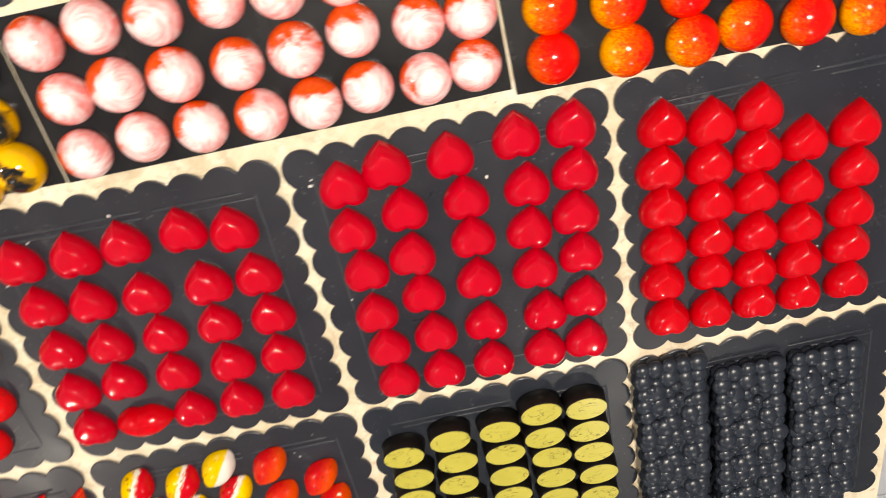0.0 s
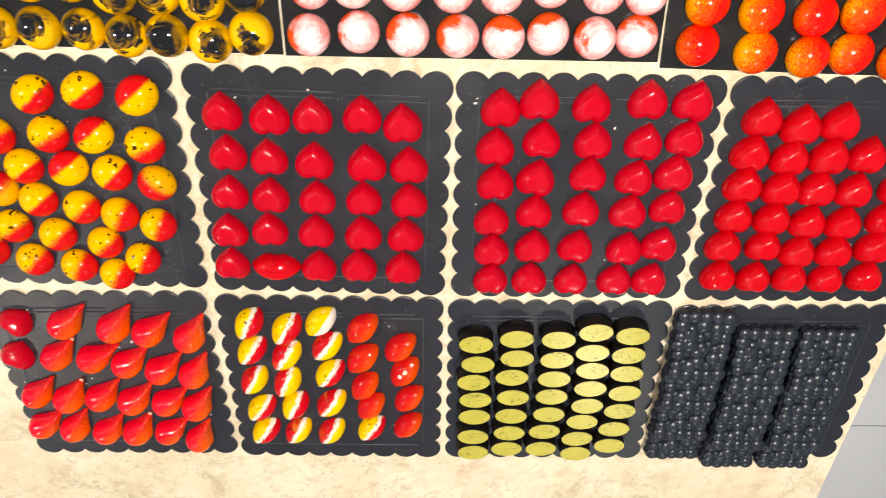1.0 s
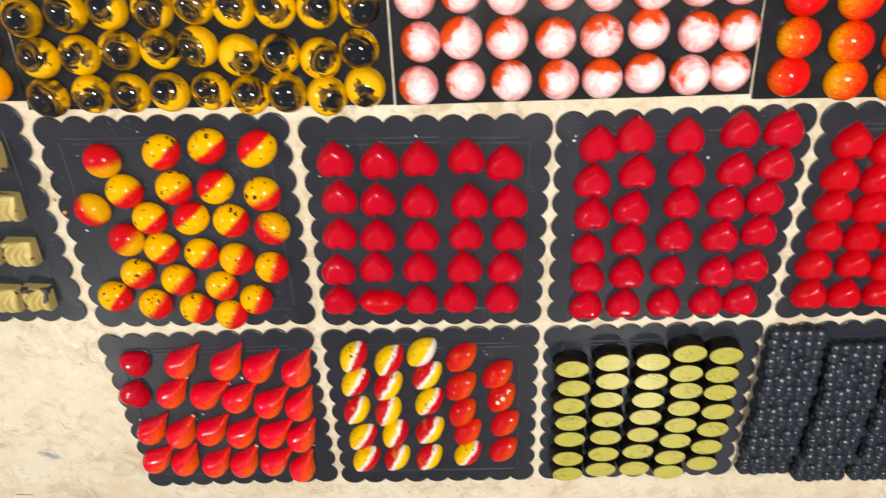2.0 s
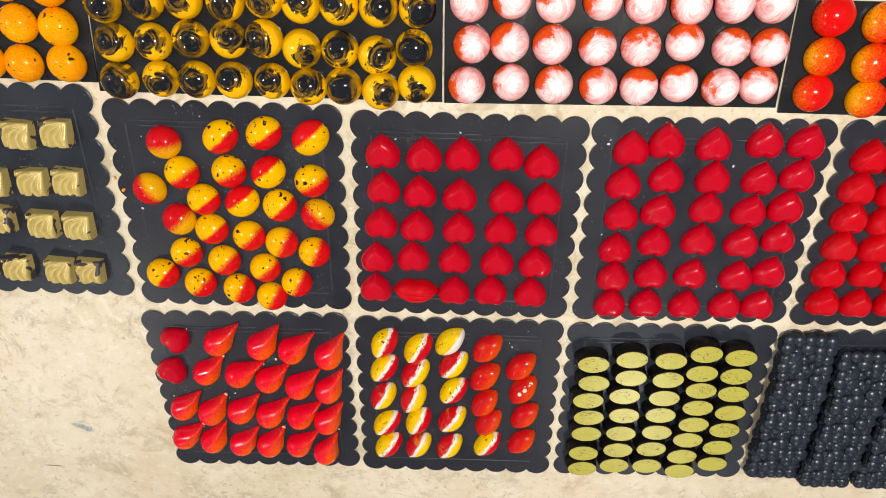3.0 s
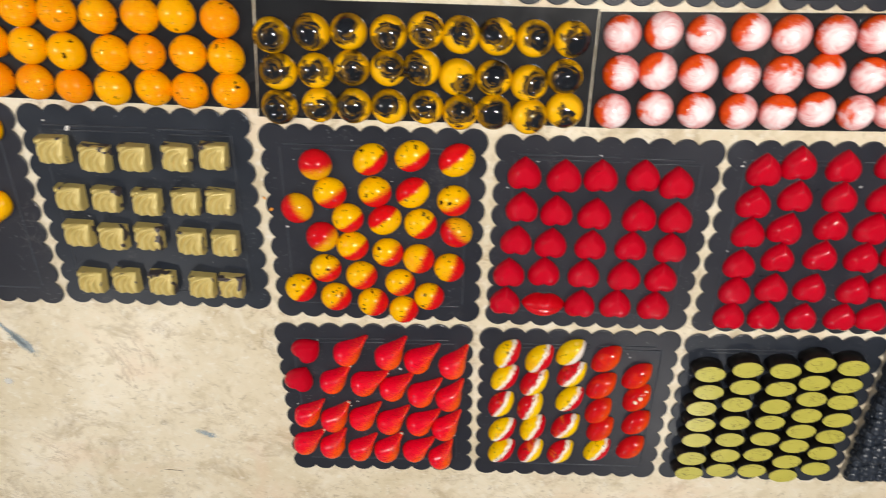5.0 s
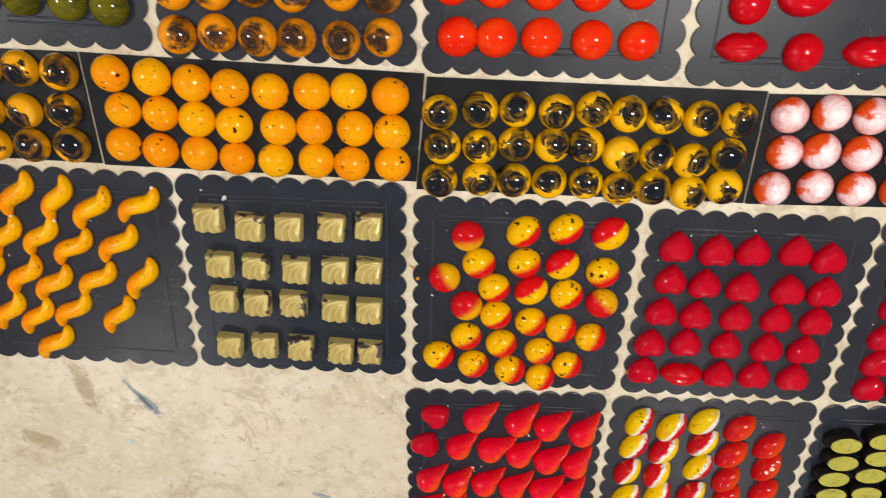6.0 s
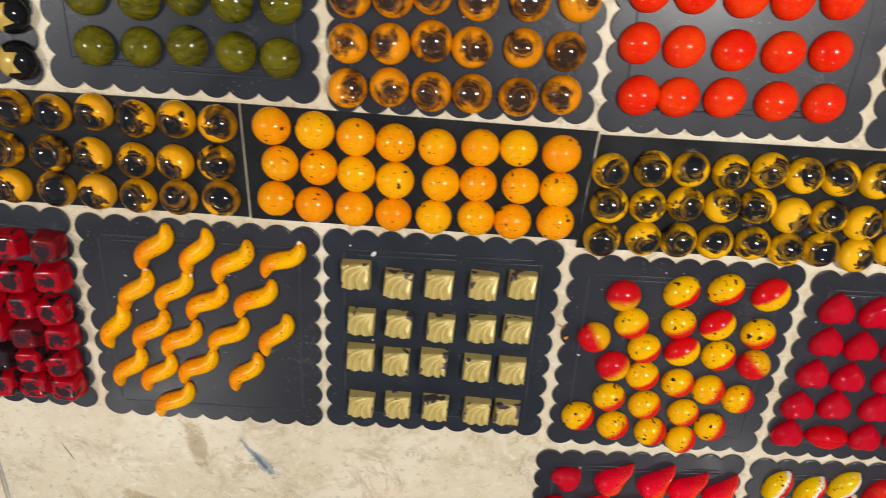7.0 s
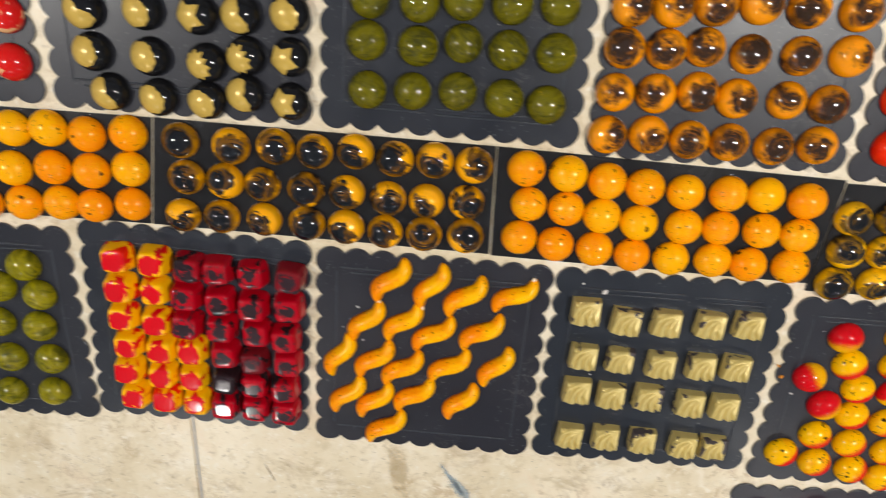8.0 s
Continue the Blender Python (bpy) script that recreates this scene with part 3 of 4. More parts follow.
# ---------------------------------------------------------------- room
def structure(name, mesh, label, m=None):
    ob = new(name, mesh)
    if m is not None:
        ob.matrix_basis = m
    return tagged(ob, label, name.split("_")[0], kind="structure")


RX0, RX1, RY0, RY1 = -2.75, 2.69, -2.72, 2.72
floor = structure("floor", box_mesh("floor", GROUT, RX0, RX1, RY0, RY1, FLOOR_Z - 0.1, FLOOR_Z - 0.003), "grey grout bed under white floor tiles")
structure("ceiling", box_mesh("ceiling", CEIL, RX0, RX1, RY0, RY1, CEILING_Z, CEILING_Z + 0.1), "unseen ceiling, tinted blue for its reflections in the trays")
# four unseen walls, added round the table; their grey holds down bounced fill
structure("wall_north", box_mesh("wall_north", WALL, RX0, RX1, RY1, RY1 + 0.15, FLOOR_Z, CEILING_Z), "unseen grey wall, added to close the room")
structure("wall_south", box_mesh("wall_south", WALL, RX0, RX1, RY0 - 0.15, RY0, FLOOR_Z, CEILING_Z), "unseen grey wall, added to close the room")
structure("wall_east", box_mesh("wall_east", WALL, RX1, RX1 + 0.15, RY0, RY1, FLOOR_Z, CEILING_Z), "unseen grey wall, added to close the room")
structure("wall_west", box_mesh("wall_west", WALL, RX0 - 0.15, RX0, RY0, RY1, FLOOR_Z, CEILING_Z), "unseen grey wall, added to close the room")

panel = new("ceiling_light")
tagged(panel, "small white panel lamp set under the ceiling", "ceiling light", "panel lamps on the ceiling")
child("frame", box_mesh("frame", WALL, -PANEL_X / 2 - 0.02, PANEL_X / 2 + 0.02, -PANEL_Y / 2 - 0.02, PANEL_Y / 2 + 0.02, 0.0, 0.018, 0.003), panel)
child("diffuser", box_mesh("diffuser", DIFFUSER, -PANEL_X / 2, PANEL_X / 2, -PANEL_Y / 2, PANEL_Y / 2, -0.004, -0.001), panel)
panel.matrix_basis = pose(PANELS[0][0], PANELS[0][1], CEILING_Z - 0.018)
for px, py, watts, size in PANELS[1:]:
    copy_thing(panel, pose(px, py, CEILING_Z - 0.018) @ Matrix.Diagonal((size, size, 1, 1)))

# table: two marble slabs that meet in a thin joint, on a steel frame
TX0, TX1, TY0, TY1, JOINT = -1.35, 0.617, -0.42, 0.85, -0.745
table = new("display_table")
table.location = (0, 0, FLOOR_Z)
tagged(table, "long display table with a cream marble top", "table")
UP = -FLOOR_Z
child("slab", box_mesh("slab", MARBLE, JOINT + 0.0008, TX1, TY0, TY1, UP + TABLE_Z - 0.03, UP + TABLE_Z, 0.002), table, None, "cream marble slab with brown veins")
child("slab", box_mesh("slab", MARBLE, TX0, JOINT - 0.0008, TY0, TY1, UP + TABLE_Z - 0.03, UP + TABLE_Z, 0.002), table, None, "cream marble slab with brown veins")
child("joint_filler", box_mesh("joint_filler", GROUT, JOINT - 0.0008, JOINT + 0.0008, TY0 + 0.003, TY1 - 0.003, UP + TABLE_Z - 0.028, UP + TABLE_Z - 0.0012), table)
child("top_frame", box_mesh("top_frame", STEEL, TX0 + 0.12, TX1 - 0.12, TY0 + 0.12, TY1 - 0.12, UP + TABLE_Z - 0.08, UP + TABLE_Z - 0.03), table)
for lx in (TX0 + 0.15, TX1 - 0.18):
    for ly in (TY0 + 0.15, TY1 - 0.18):
        child("leg", box_mesh("leg", STEEL, lx, lx + 0.05, ly, ly + 0.05, 0, UP + TABLE_Z - 0.08, 0.003), table)


def stain(name, x, y, length, width, turn, colours, label, seed, ragged=0.9, cover=0.55, fine=90.0):
    """A dried mark on the marble: a thin film, thickest along its middle, with a frayed edge."""
    p = Paint(name, 0.5)
    u, v, z = p.split(p.coord)
    u, v = p.math("MULTIPLY", u, 2.0 / length), p.math("MULTIPLY", v, 2.0 / width)
    away = p.math("SQRT", p.math("ADD", p.math("MULTIPLY", u, u), p.math("MULTIPLY", v, v)))
    cloud = p.noise(p.coord, fine, 5, seed, 0.5, 0.65)
    hatch = p.noise(p.scaled(p.coord, (0.25, 2.0, 1.0)), fine * 5, 4, seed, 0.3, 0.6)
    film = p.math("MULTIPLY_ADD", hatch, 0.7, p.math("MULTIPLY_ADD", cloud, ragged * 2, p.math("SUBTRACT", 0.62 - ragged, away)))
    p.set("Base Color", p.mix(p.step(hatch, 0.38, 0.62), *colours))
    p.set("Alpha", p.math("MULTIPLY", p.step(film, 0.0, 0.6), cover))
    n = 24
    rim = ring_of(n, lambda a: (length * 0.62 * math.cos(a), width * 0.62 * math.sin(a), 0.0))
    ob = new("stain", mesh_of("stain", rim, [tuple(range(n))], p.mat, False))
    ob.matrix_basis = pose(x, y, TABLE_Z + 0.0003, 0, 0, turn)
    return tagged(ob, label, "stain", kind="structure")


BLUE, TEAL, BROWN, OCHRE = (0.24, 0.31, 0.40), (0.38, 0.49, 0.53), (0.30, 0.19, 0.07), (0.50, 0.36, 0.15)
PALE, SOOT = (0.74, 0.76, 0.76), (0.10, 0.08, 0.06)
stain("blue_streak", -0.484, -0.033, 0.068, 0.007, -56, (BLUE, TEAL), "blue-grey paint streak on the marble table", 3.0, 0.6, 0.65, 140)
stain("teal_smear", -0.477, -0.042, 0.048, 0.017, -54, (BLUE, TEAL), "pale teal paint smear on the marble table", 9.0, 0.9, 0.55, 140)
stain("brown_run", -0.541, -0.022, 0.080, 0.024, -80, (BROWN, OCHRE), "brown water stain on the marble table", 6.0, 1.1, 0.34, 95)
stain("brown_blotch", -0.604, -0.098, 0.062, 0.030, -26, (BROWN, OCHRE), "brown water blotch on the marble table", 16.0, 1.1, 0.30, 95)
stain("small_smear", -0.301, -0.163, 0.030, 0.011, -22, (BLUE, TEAL), "small blue-grey paint smear on the marble table", 4.0, 0.8, 0.55, 160)
stain("pale_spot", -0.507, -0.095, 0.014, 0.012, 0, (PALE, PALE), "pale dried drop on the marble table", 5.0, 0.2, 0.55, 120)
stain("dark_scratch", -0.671, -0.037, 0.034, 0.0022, -66, (SOOT, BROWN), "thin dark scratch on the marble table", 7.0, 0.4, 0.7, 160)
stain("dark_scratch", -0.350, -0.222, 0.034, 0.0018, -3, (SOOT, BROWN), "thin dark scratch on the marble table", 8.0, 0.4, 0.7, 160)


# ---------------------------------------------------------------- trays and boards
SIDE, SCALLOPS = 0.2058, 9


def scalloped_outline(side=SIDE, k=SCALLOPS, lobe=0.0134, per=7):
    """The outer line of round lobes set along a square, with a lobe on each corner."""
    c = side / 2 - lobe
    pitch = 2 * c / (k - 1)
    half = math.asin(pitch / 2 / lobe)
    pts = []
    for edge in range(4):
        turn = edge * math.pi / 2
        for j in range(k - 1):
            a1 = -math.pi / 2 + half
            a0, m = (-math.pi - half, per * 2 + 1) if j == 0 else (-math.pi / 2 - half, per)
            for i in range(m):
                a = a0 + (a1 - a0) * i / m
                x, y = -c + pitch * j + lobe * math.cos(a), -c + lobe * math.sin(a)
                pts.append((x * math.cos(turn) - y * math.sin(turn), x * math.sin(turn) + y * math.cos(turn)))
    return pts


def tray_mesh():
    line = scalloped_outline()
    rings = [[(x * s, y * s, z) for x, y in line] for s, z in ((0.996, -0.0024), (1.0, -0.0020), (1.0, -0.0011), (0.997, -0.0003), (0.992, 0.0), (0.9, 0.0))]
    verts, faces = lathe_rings(rings)
    me = mesh_of("card", verts, faces, CARD, False)
    me.materials.append(CARD_EDGE)
    me.materials.append(CARD_RIM)
    per_ring = len(line)
    for i, poly in enumerate(me.polygons):
        if i < 2 * per_ring:
            poly.material_index = 1
        elif i < 3 * per_ring:
            poly.material_index = 2
    return me


def ridge_mesh(x0, x1, y, tall=0.0009):
    """A pressed line: a low rounded ridge."""
    n, verts, faces = 6, [], []
    for x, s in ((x0, 0.1), (x0 + 0.002, 1.0), (x1 - 0.002, 1.0), (x1, 0.1)):
        for i in range(n):
            b = math.pi * i / (n - 1)
            verts.append((x, y + 0.0009 * s * math.cos(b), tall * s * math.sin(b) - 0.0001))
    for k in range(3):
        for i in range(n - 1):
            faces.append((k * n + i, k * n + i + 1, (k + 1) * n + i + 1, (k + 1) * n + i))
    return mesh_of("pressed_line", verts, faces, CARD_RIDGE)


tray = new("serving_tray")
tagged(tray, "dark slate-grey square card tray with scalloped edge", "tray", "scalloped trays on the table")
child("card", tray_mesh(), tray)
for spec in ((-0.082, 0.012, 0.0845), (-0.074, 0.012, 0.0800), (0.018, 0.078, 0.0835), (0.030, 0.084, 0.0790)):
    child("pressed_line", ridge_mesh(*spec), tray)
long_line = ridge_mesh(-0.082, 0.082, 0.0, 0.0004)
for m in (pose(0, -0.0845, 0), pose(-0.0845, 0, 0, 0, 0, 90), pose(0.0845, 0, 0, 0, 0, 90)):
    child("pressed_line", long_line, tray, m)

# centre x, centre y, turn in degrees, side; those of the far row lie the other way round
TRAYS = [
    (-0.1050, -0.1062, 1.2, 0.2035), (0.1028, -0.1062, 0.4, 0.2055), (0.3085, -0.1045, 0.8, 0.2025), (0.5095, -0.1020, 1.8, 0.1980),
    (-0.1000, 0.1022, -0.4, 0.2035), (0.1055, 0.0980, -0.5, 0.2010), (0.3078, 0.0985, 0.6, 0.2018), (0.5115, 0.1005, 1.0, 0.2033),
    (-0.3085, 0.1130, -0.6, 0.2072), (-0.5172, 0.1150, -1.3, 0.2098), (-0.7278, 0.1255, -2.3, 0.2070), (-0.9360, 0.1205, 0.0, 0.2060),
    (0.1155, 0.4050, 180.0, 0.2035), (-0.0908, 0.4098, 179.8, 0.2062), (-0.2985, 0.4165, 179.6, 0.2075), (-0.5082, 0.4250, 178.6, 0.2085),
    (-0.7208, 0.4290, 179.4, 0.2090), (-0.9330, 0.4315, 179.6, 0.2070), (0.3195, 0.4040, 180.0, 0.2035),
]


def tray_pose(tx, ty, turn, side):
    return pose(tx, ty, 0, 0, 0, turn) @ Matrix.Diagonal((side / SIDE, side / SIDE, 1, 1))


tray.matrix_basis = tray_pose(*TRAYS[0])
for spec in TRAYS[1:]:
    copy_thing(tray, tray_pose(*spec))


def black_board(corners, label):
    """A thin flat board, its four corners given in order round."""
    z0, z1 = TABLE_Z + 0.0002, -0.0004
    cx, cy = sum(c[0] for c in corners) / 4, sum(c[1] for c in corners) / 4
    rings = [[((x - cx) * s, (y - cy) * s, z) for x, y in corners] for s, z in ((0.999, z0), (1, z0 + 0.0003), (1, z1 - 0.0003), (0.999, z1))]
    verts, faces = lathe_rings(rings)
    ob = new("display_board", mesh_of("display_board", verts, faces, BOARD, False))
    ob.location = (cx, cy, 0)
    return tagged(ob, label, "board", "flat black boards on the table")


black_board([(-0.197, 0.2090), (0.0835, 0.2060), (0.0830, 0.3020), (-0.1885, 0.3060)], "flat black board under yellow and black swirled chocolates")
black_board([(0.0852, 0.2055), (0.3510, 0.2075), (0.3470, 0.3030), (0.0845, 0.3000)], "flat black board under pink marbled chocolates")
black_board([(0.3535, 0.2035), (0.6050, 0.2010), (0.6000, 0.2890), (0.3490, 0.2900)], "flat black board under orange and red chocolates")
black_board([(-0.4680, 0.2225), (-0.1970, 0.2160), (-0.1905, 0.3085), (-0.4700, 0.3180)], "flat black board under orange speckled chocolates")
black_board([(-0.7580, 0.2310), (-0.4700, 0.2235), (-0.4715, 0.3180), (-0.7470, 0.3235)], "flat black board under amber and black chocolates")
black_board([(-1.0300, 0.2330), (-0.7600, 0.2310), (-0.7490, 0.3235), (-1.0200, 0.3260)], "flat black board under orange chocolates")


# ---------------------------------------------------------------- chocolates
def set_out(name, meshes, places, label, category, group, turns=None, spread=6.0, seed=1, z=0.0, sizes=0.03):
    """One chocolate at each place; a turn in degrees each, or chance turns within the spread."""
    rnd = random.Random(seed)
    made = []
    for i, (x, y) in enumerate(places):
        me = meshes[i % len(meshes)] if isinstance(meshes, (list, tuple)) else meshes
        ob = new(name, me)
        a = turns[i] if turns else 0.0
        k = 1 + rnd.uniform(-sizes, sizes)
        ob.matrix_basis = pose(x, y, z, 0, 0, a + rnd.uniform(-spread, spread)) @ Matrix.Diagonal((k, k, k, 1))
        made.append(tagged(ob, label, category, group))
    return made


# hearts
heart = heart_mesh("heart_chocolate", HEART)
heart_glossy = heart_mesh("heart_chocolate", HEART_GLOSSY, 0.0151, 0.0138)
HEARTS_ONE = [(0.034, 0.164), (0.069, 0.162), (0.101, 0.163), (0.138, 0.164), (0.168, 0.158), (0.034, 0.131), (0.065, 0.128), (0.1, 0.126), (0.14, 0.125), (0.173, 0.124), (0.031, 0.097), (0.063, 0.095), (0.1, 0.094), (0.137, 0.094), (0.173, 0.093), (0.026, 0.062), (0.059, 0.064), (0.097, 0.063), (0.135, 0.062), (0.17, 0.061), (0.024, 0.03), (0.097, 0.029), (0.131, 0.03), (0.168, 0.029)]
HEARTS_TWO = [(0.241, 0.172), (0.269, 0.179), (0.308, 0.177), (0.349, 0.181), (0.383, 0.181), (0.239, 0.141), (0.274, 0.148), (0.313, 0.148), (0.352, 0.148), (0.383, 0.152), (0.241, 0.111), (0.273, 0.116), (0.313, 0.12), (0.35, 0.118), (0.38, 0.123), (0.24, 0.078), (0.274, 0.086), (0.312, 0.089), (0.35, 0.088), (0.381, 0.093), (0.242, 0.049), (0.276, 0.053), (0.312, 0.054), (0.353, 0.053), (0.381, 0.058), (0.243, 0.02), (0.276, 0.021), (0.312, 0.021), (0.349, 0.022), (0.379, 0.023)]
LEAN_TWO = [0, 3, 0, -3, -12, -3, -3, -3, -10, -14, 0, -10, -3, -10, -7, 0, -3, -4, -6, -6, 0, -3, -10, -10, -12, -3, -2, -3, -6, -11]
HEARTS_THREE = [(0.437, 0.17), (0.467, 0.165), (0.496, 0.168), (0.525, 0.142), (0.557, 0.145), (0.435, 0.142), (0.466, 0.139), (0.496, 0.141), (0.525, 0.112), (0.559, 0.116), (0.436, 0.115), (0.467, 0.113), (0.495, 0.113), (0.526, 0.083), (0.559, 0.088), (0.436, 0.087), (0.467, 0.086), (0.497, 0.083), (0.527, 0.056), (0.559, 0.061), (0.434, 0.059), (0.467, 0.06), (0.497, 0.055), (0.529, 0.029), (0.562, 0.031), (0.437, 0.029), (0.467, 0.028), (0.498, 0.029)]
set_out("heart_chocolate", heart, HEARTS_ONE, "red satin heart chocolate on a slate tray", "chocolate", "red hearts, tray of twenty-four", None, 4, 11)
set_out("heart_chocolate", heart, HEARTS_TWO, "red satin heart chocolate, slightly turned, on a slate tray", "chocolate", "red hearts, tray of thirty", LEAN_TWO, 2, 12)
set_out("heart_chocolate", heart_glossy, HEARTS_THREE, "glossy red heart chocolate in a close-set row", "chocolate", "glossy red hearts", [-5] * len(HEARTS_THREE), 4, 13)
set_out("heart_chocolate", heart, [(-0.175, -0.037), (-0.186, -0.075)], "red heart chocolate beside drop-shaped chocolates", "chocolate", "red hearts among drops", [-52, -28], 2, 14)
lips = lips_mesh("lips_chocolate", HEART_GLOSSY)
set_out("lips_chocolate", lips, [(0.061, 0.027)], "red lips-shaped chocolate among red hearts", "chocolate", "red lips chocolates", [-2], 0, 15)

# eggs: the turn is the way in which the red end points
egg, egg_red, egg_sharp = (dome_mesh("egg_chocolate", m, 0.0147, 0.0150, 0.0135) for m in (EGG, EGG_RED, EGG_SHARP))
egg_oval = dome_mesh("egg_chocolate", EGG_SHARP, 0.0140, 0.0165, 0.0135)
EGGS = [(-0.151, 0.167), (-0.102, 0.173), (-0.065, 0.177), (-0.026, 0.174), (-0.14, 0.14), (-0.171, 0.124), (-0.099, 0.142), (-0.065, 0.142), (-0.028, 0.135), (-0.125, 0.115), (-0.091, 0.114), (-0.058, 0.111), (-0.025, 0.103), (-0.15, 0.095), (-0.122, 0.086), (-0.089, 0.08), (-0.06, 0.074), (-0.031, 0.065), (-0.149, 0.061), (-0.115, 0.054), (-0.078, 0.047), (-0.175, 0.038), (-0.141, 0.029), (-0.105, 0.024), (-0.05, 0.032), (-0.075, 0.016)]
EGG_TURN = [100, -50, -55, 130, -60, 215, -60, 130, -60, -55, 125, -50, 230, 130, -50, -45, -25, -20, -60, -45, -45, -40, -45, -25, -30, -25]
EGG_KIND = "rooosrsosSoSrrSssssssSssss"
KINDS = {"r": egg_red, "o": egg_oval, "s": egg, "S": egg_sharp}
for place, turn, kind in zip(EGGS, EGG_TURN, EGG_KIND):
    set_out("egg_chocolate", KINDS[kind], [place], "yellow and red egg chocolate with dark specks", "chocolate", "speckled eggs on one tray", [turn], 4, int(1000 * (place[0] + 2)))

# drops
drop = drop_mesh("drop_chocolate", DROP)
DROPS, TIPS = [(-0.136, -0.041), (-0.093, -0.044), (-0.063, -0.048), (-0.027, -0.054), (-0.153, -0.079), (-0.12, -0.08), (-0.09, -0.086), (-0.06, -0.093), (-0.03, -0.098), (-0.184, -0.127), (-0.155, -0.132), (-0.124, -0.129), (-0.094, -0.133), (-0.062, -0.134), (-0.034, -0.14), (-0.189, -0.168), (-0.159, -0.172), (-0.128, -0.175), (-0.098, -0.175), (-0.067, -0.174), (-0.038, -0.184)], [(-0.113, -0.019), (-0.074, -0.018), (-0.039, -0.026), (-0.012, -0.027), (-0.134, -0.058), (-0.094, -0.063), (-0.068, -0.065), (-0.037, -0.072), (-0.013, -0.071), (-0.163, -0.105), (-0.137, -0.106), (-0.103, -0.107), (-0.073, -0.11), (-0.039, -0.115), (-0.017, -0.114), (-0.167, -0.15), (-0.142, -0.147), (-0.108, -0.152), (-0.082, -0.153), (-0.045, -0.154), (-0.024, -0.157)]
drops = set_out("drop_chocolate", drop, DROPS, "red and orange drop-shaped chocolate with a pointed tip", "chocolate", "drops on one tray",
        [math.degrees(math.atan2(b[1] - a[1], b[0] - a[0])) for a, b in zip(DROPS, TIPS)], 2, 17)

# the tips of four are broken, and the pale filling shows
tip_chip = dome_mesh("filling_chip", FILLING, 0.0019, 0.0014, 0.0016, 12)
for px, py in ((-0.135, -0.058), (-0.138, -0.110), (-0.168, -0.150), (-0.083, -0.153)):
    k = min(range(len(TIPS)), key=lambda i: math.hypot(TIPS[i][0] - px, TIPS[i][1] - py))
    child("filling_chip", tip_chip, drops[k], pose(0.0312, 0, 0.0016, 0, 0, 25 * k), "pale cream filling")
    tagged(drops[k], "red and orange drop-shaped chocolate, tip chipped pale", "chocolate", "drops on one tray")

# almonds
ALMONDS = [(0.03, -0.035), (0.029, -0.066), (0.027, -0.102), (0.03, -0.138), (0.031, -0.169), (0.063, -0.04), (0.06, -0.071), (0.058, -0.104), (0.063, -0.134), (0.063, -0.168), (0.094, -0.031), (0.098, -0.059), (0.099, -0.092), (0.098, -0.13), (0.096, -0.168), (0.131, -0.038), (0.13, -0.073), (0.131, -0.107), (0.136, -0.133), (0.136, -0.163), (0.165, -0.059), (0.169, -0.088), (0.173, -0.122), (0.172, -0.158)]
ALMOND_KIND = "YYRYY" "YRRYR" "WRYRR" "OOOOY" "OOOO"
ALMOND_MESH = {k: almond_mesh("almond_chocolate", m) for k, m in (("Y", ALMOND_YELLOW), ("R", ALMOND_RED), ("W", ALMOND_WHITE), ("O", ALMOND_ORANGE))}
ALMOND_LABEL = {"Y": "yellow almond chocolate with a white and red flank", "R": "red almond chocolate with a white and yellow flank",
                "W": "yellow and white almond chocolate with specks", "O": "red and orange sprayed almond chocolate"}
almonds = []
for place, kind in zip(ALMONDS, ALMOND_KIND):
    almonds += set_out("almond_chocolate", ALMOND_MESH[kind], [place], ALMOND_LABEL[kind], "chocolate", "almond shapes on one tray", [-28], 6, int(3000 * (place[1] + 2)))
# one shell is chipped, and its pale filling shows
tagged(almonds[21], "red and orange almond chocolate, chipped, pale filling showing", "chocolate", "almond shapes on one tray")
chip = dome_mesh("filling_chip", FILLING, 0.0016, 0.0013, 0.0011, 12)
for cx, cy, cz, k in ((-0.0052, -0.0085, 0.0088, 0.5), (-0.0050, -0.0050, 0.0098, 0.7), (-0.0044, 0.0000, 0.0108, 1.35), (-0.0022, 0.0062, 0.0106, 1.5), (-0.0030, 0.0085, 0.0092, 0.9), (0.0006, 0.0140, 0.0074, 1.3)):
    child("filling_chip", chip, almonds[21], pose(cx, cy, cz - 0.0004, 0, 0, 900 * k) @ Matrix.Diagonal((k, k, k, 1)), "pale cream filling")

# oval pralines with a printed top
oval = new("oval_praline")
tagged(oval, "dark oval praline with a yellow printed top", "chocolate", "oval pralines in close columns")
child("body", oval_prism("body", CHOCOLATE, 0.0152, 0.0098, 0.0, 0.0146, 0.0006, 0.0016), oval)
child("printed_top", oval_prism("printed_top", PRINT, 0.0150, 0.0096, 0.0146, 0.0150, 0.0001), oval, None, "yellow print with thin dark scribbles")
OVALS = [(0.233, -0.044), (0.236, -0.067), (0.233, -0.089), (0.236, -0.111), (0.236, -0.133), (0.236, -0.16), (0.237, -0.182), (0.269, -0.037), (0.271, -0.059), (0.268, -0.082), (0.271, -0.107), (0.271, -0.131), (0.271, -0.154), (0.27, -0.176), (0.306, -0.037), (0.307, -0.06), (0.307, -0.083), (0.307, -0.105), (0.307, -0.128), (0.305, -0.151), (0.304, -0.175), (0.338, -0.028), (0.338, -0.051), (0.341, -0.072), (0.342, -0.094), (0.342, -0.116), (0.34, -0.137), (0.338, -0.16), (0.339, -0.181), (0.371, -0.031), (0.371, -0.053), (0.373, -0.075), (0.375, -0.099), (0.374, -0.122), (0.372, -0.146), (0.371, -0.169)]
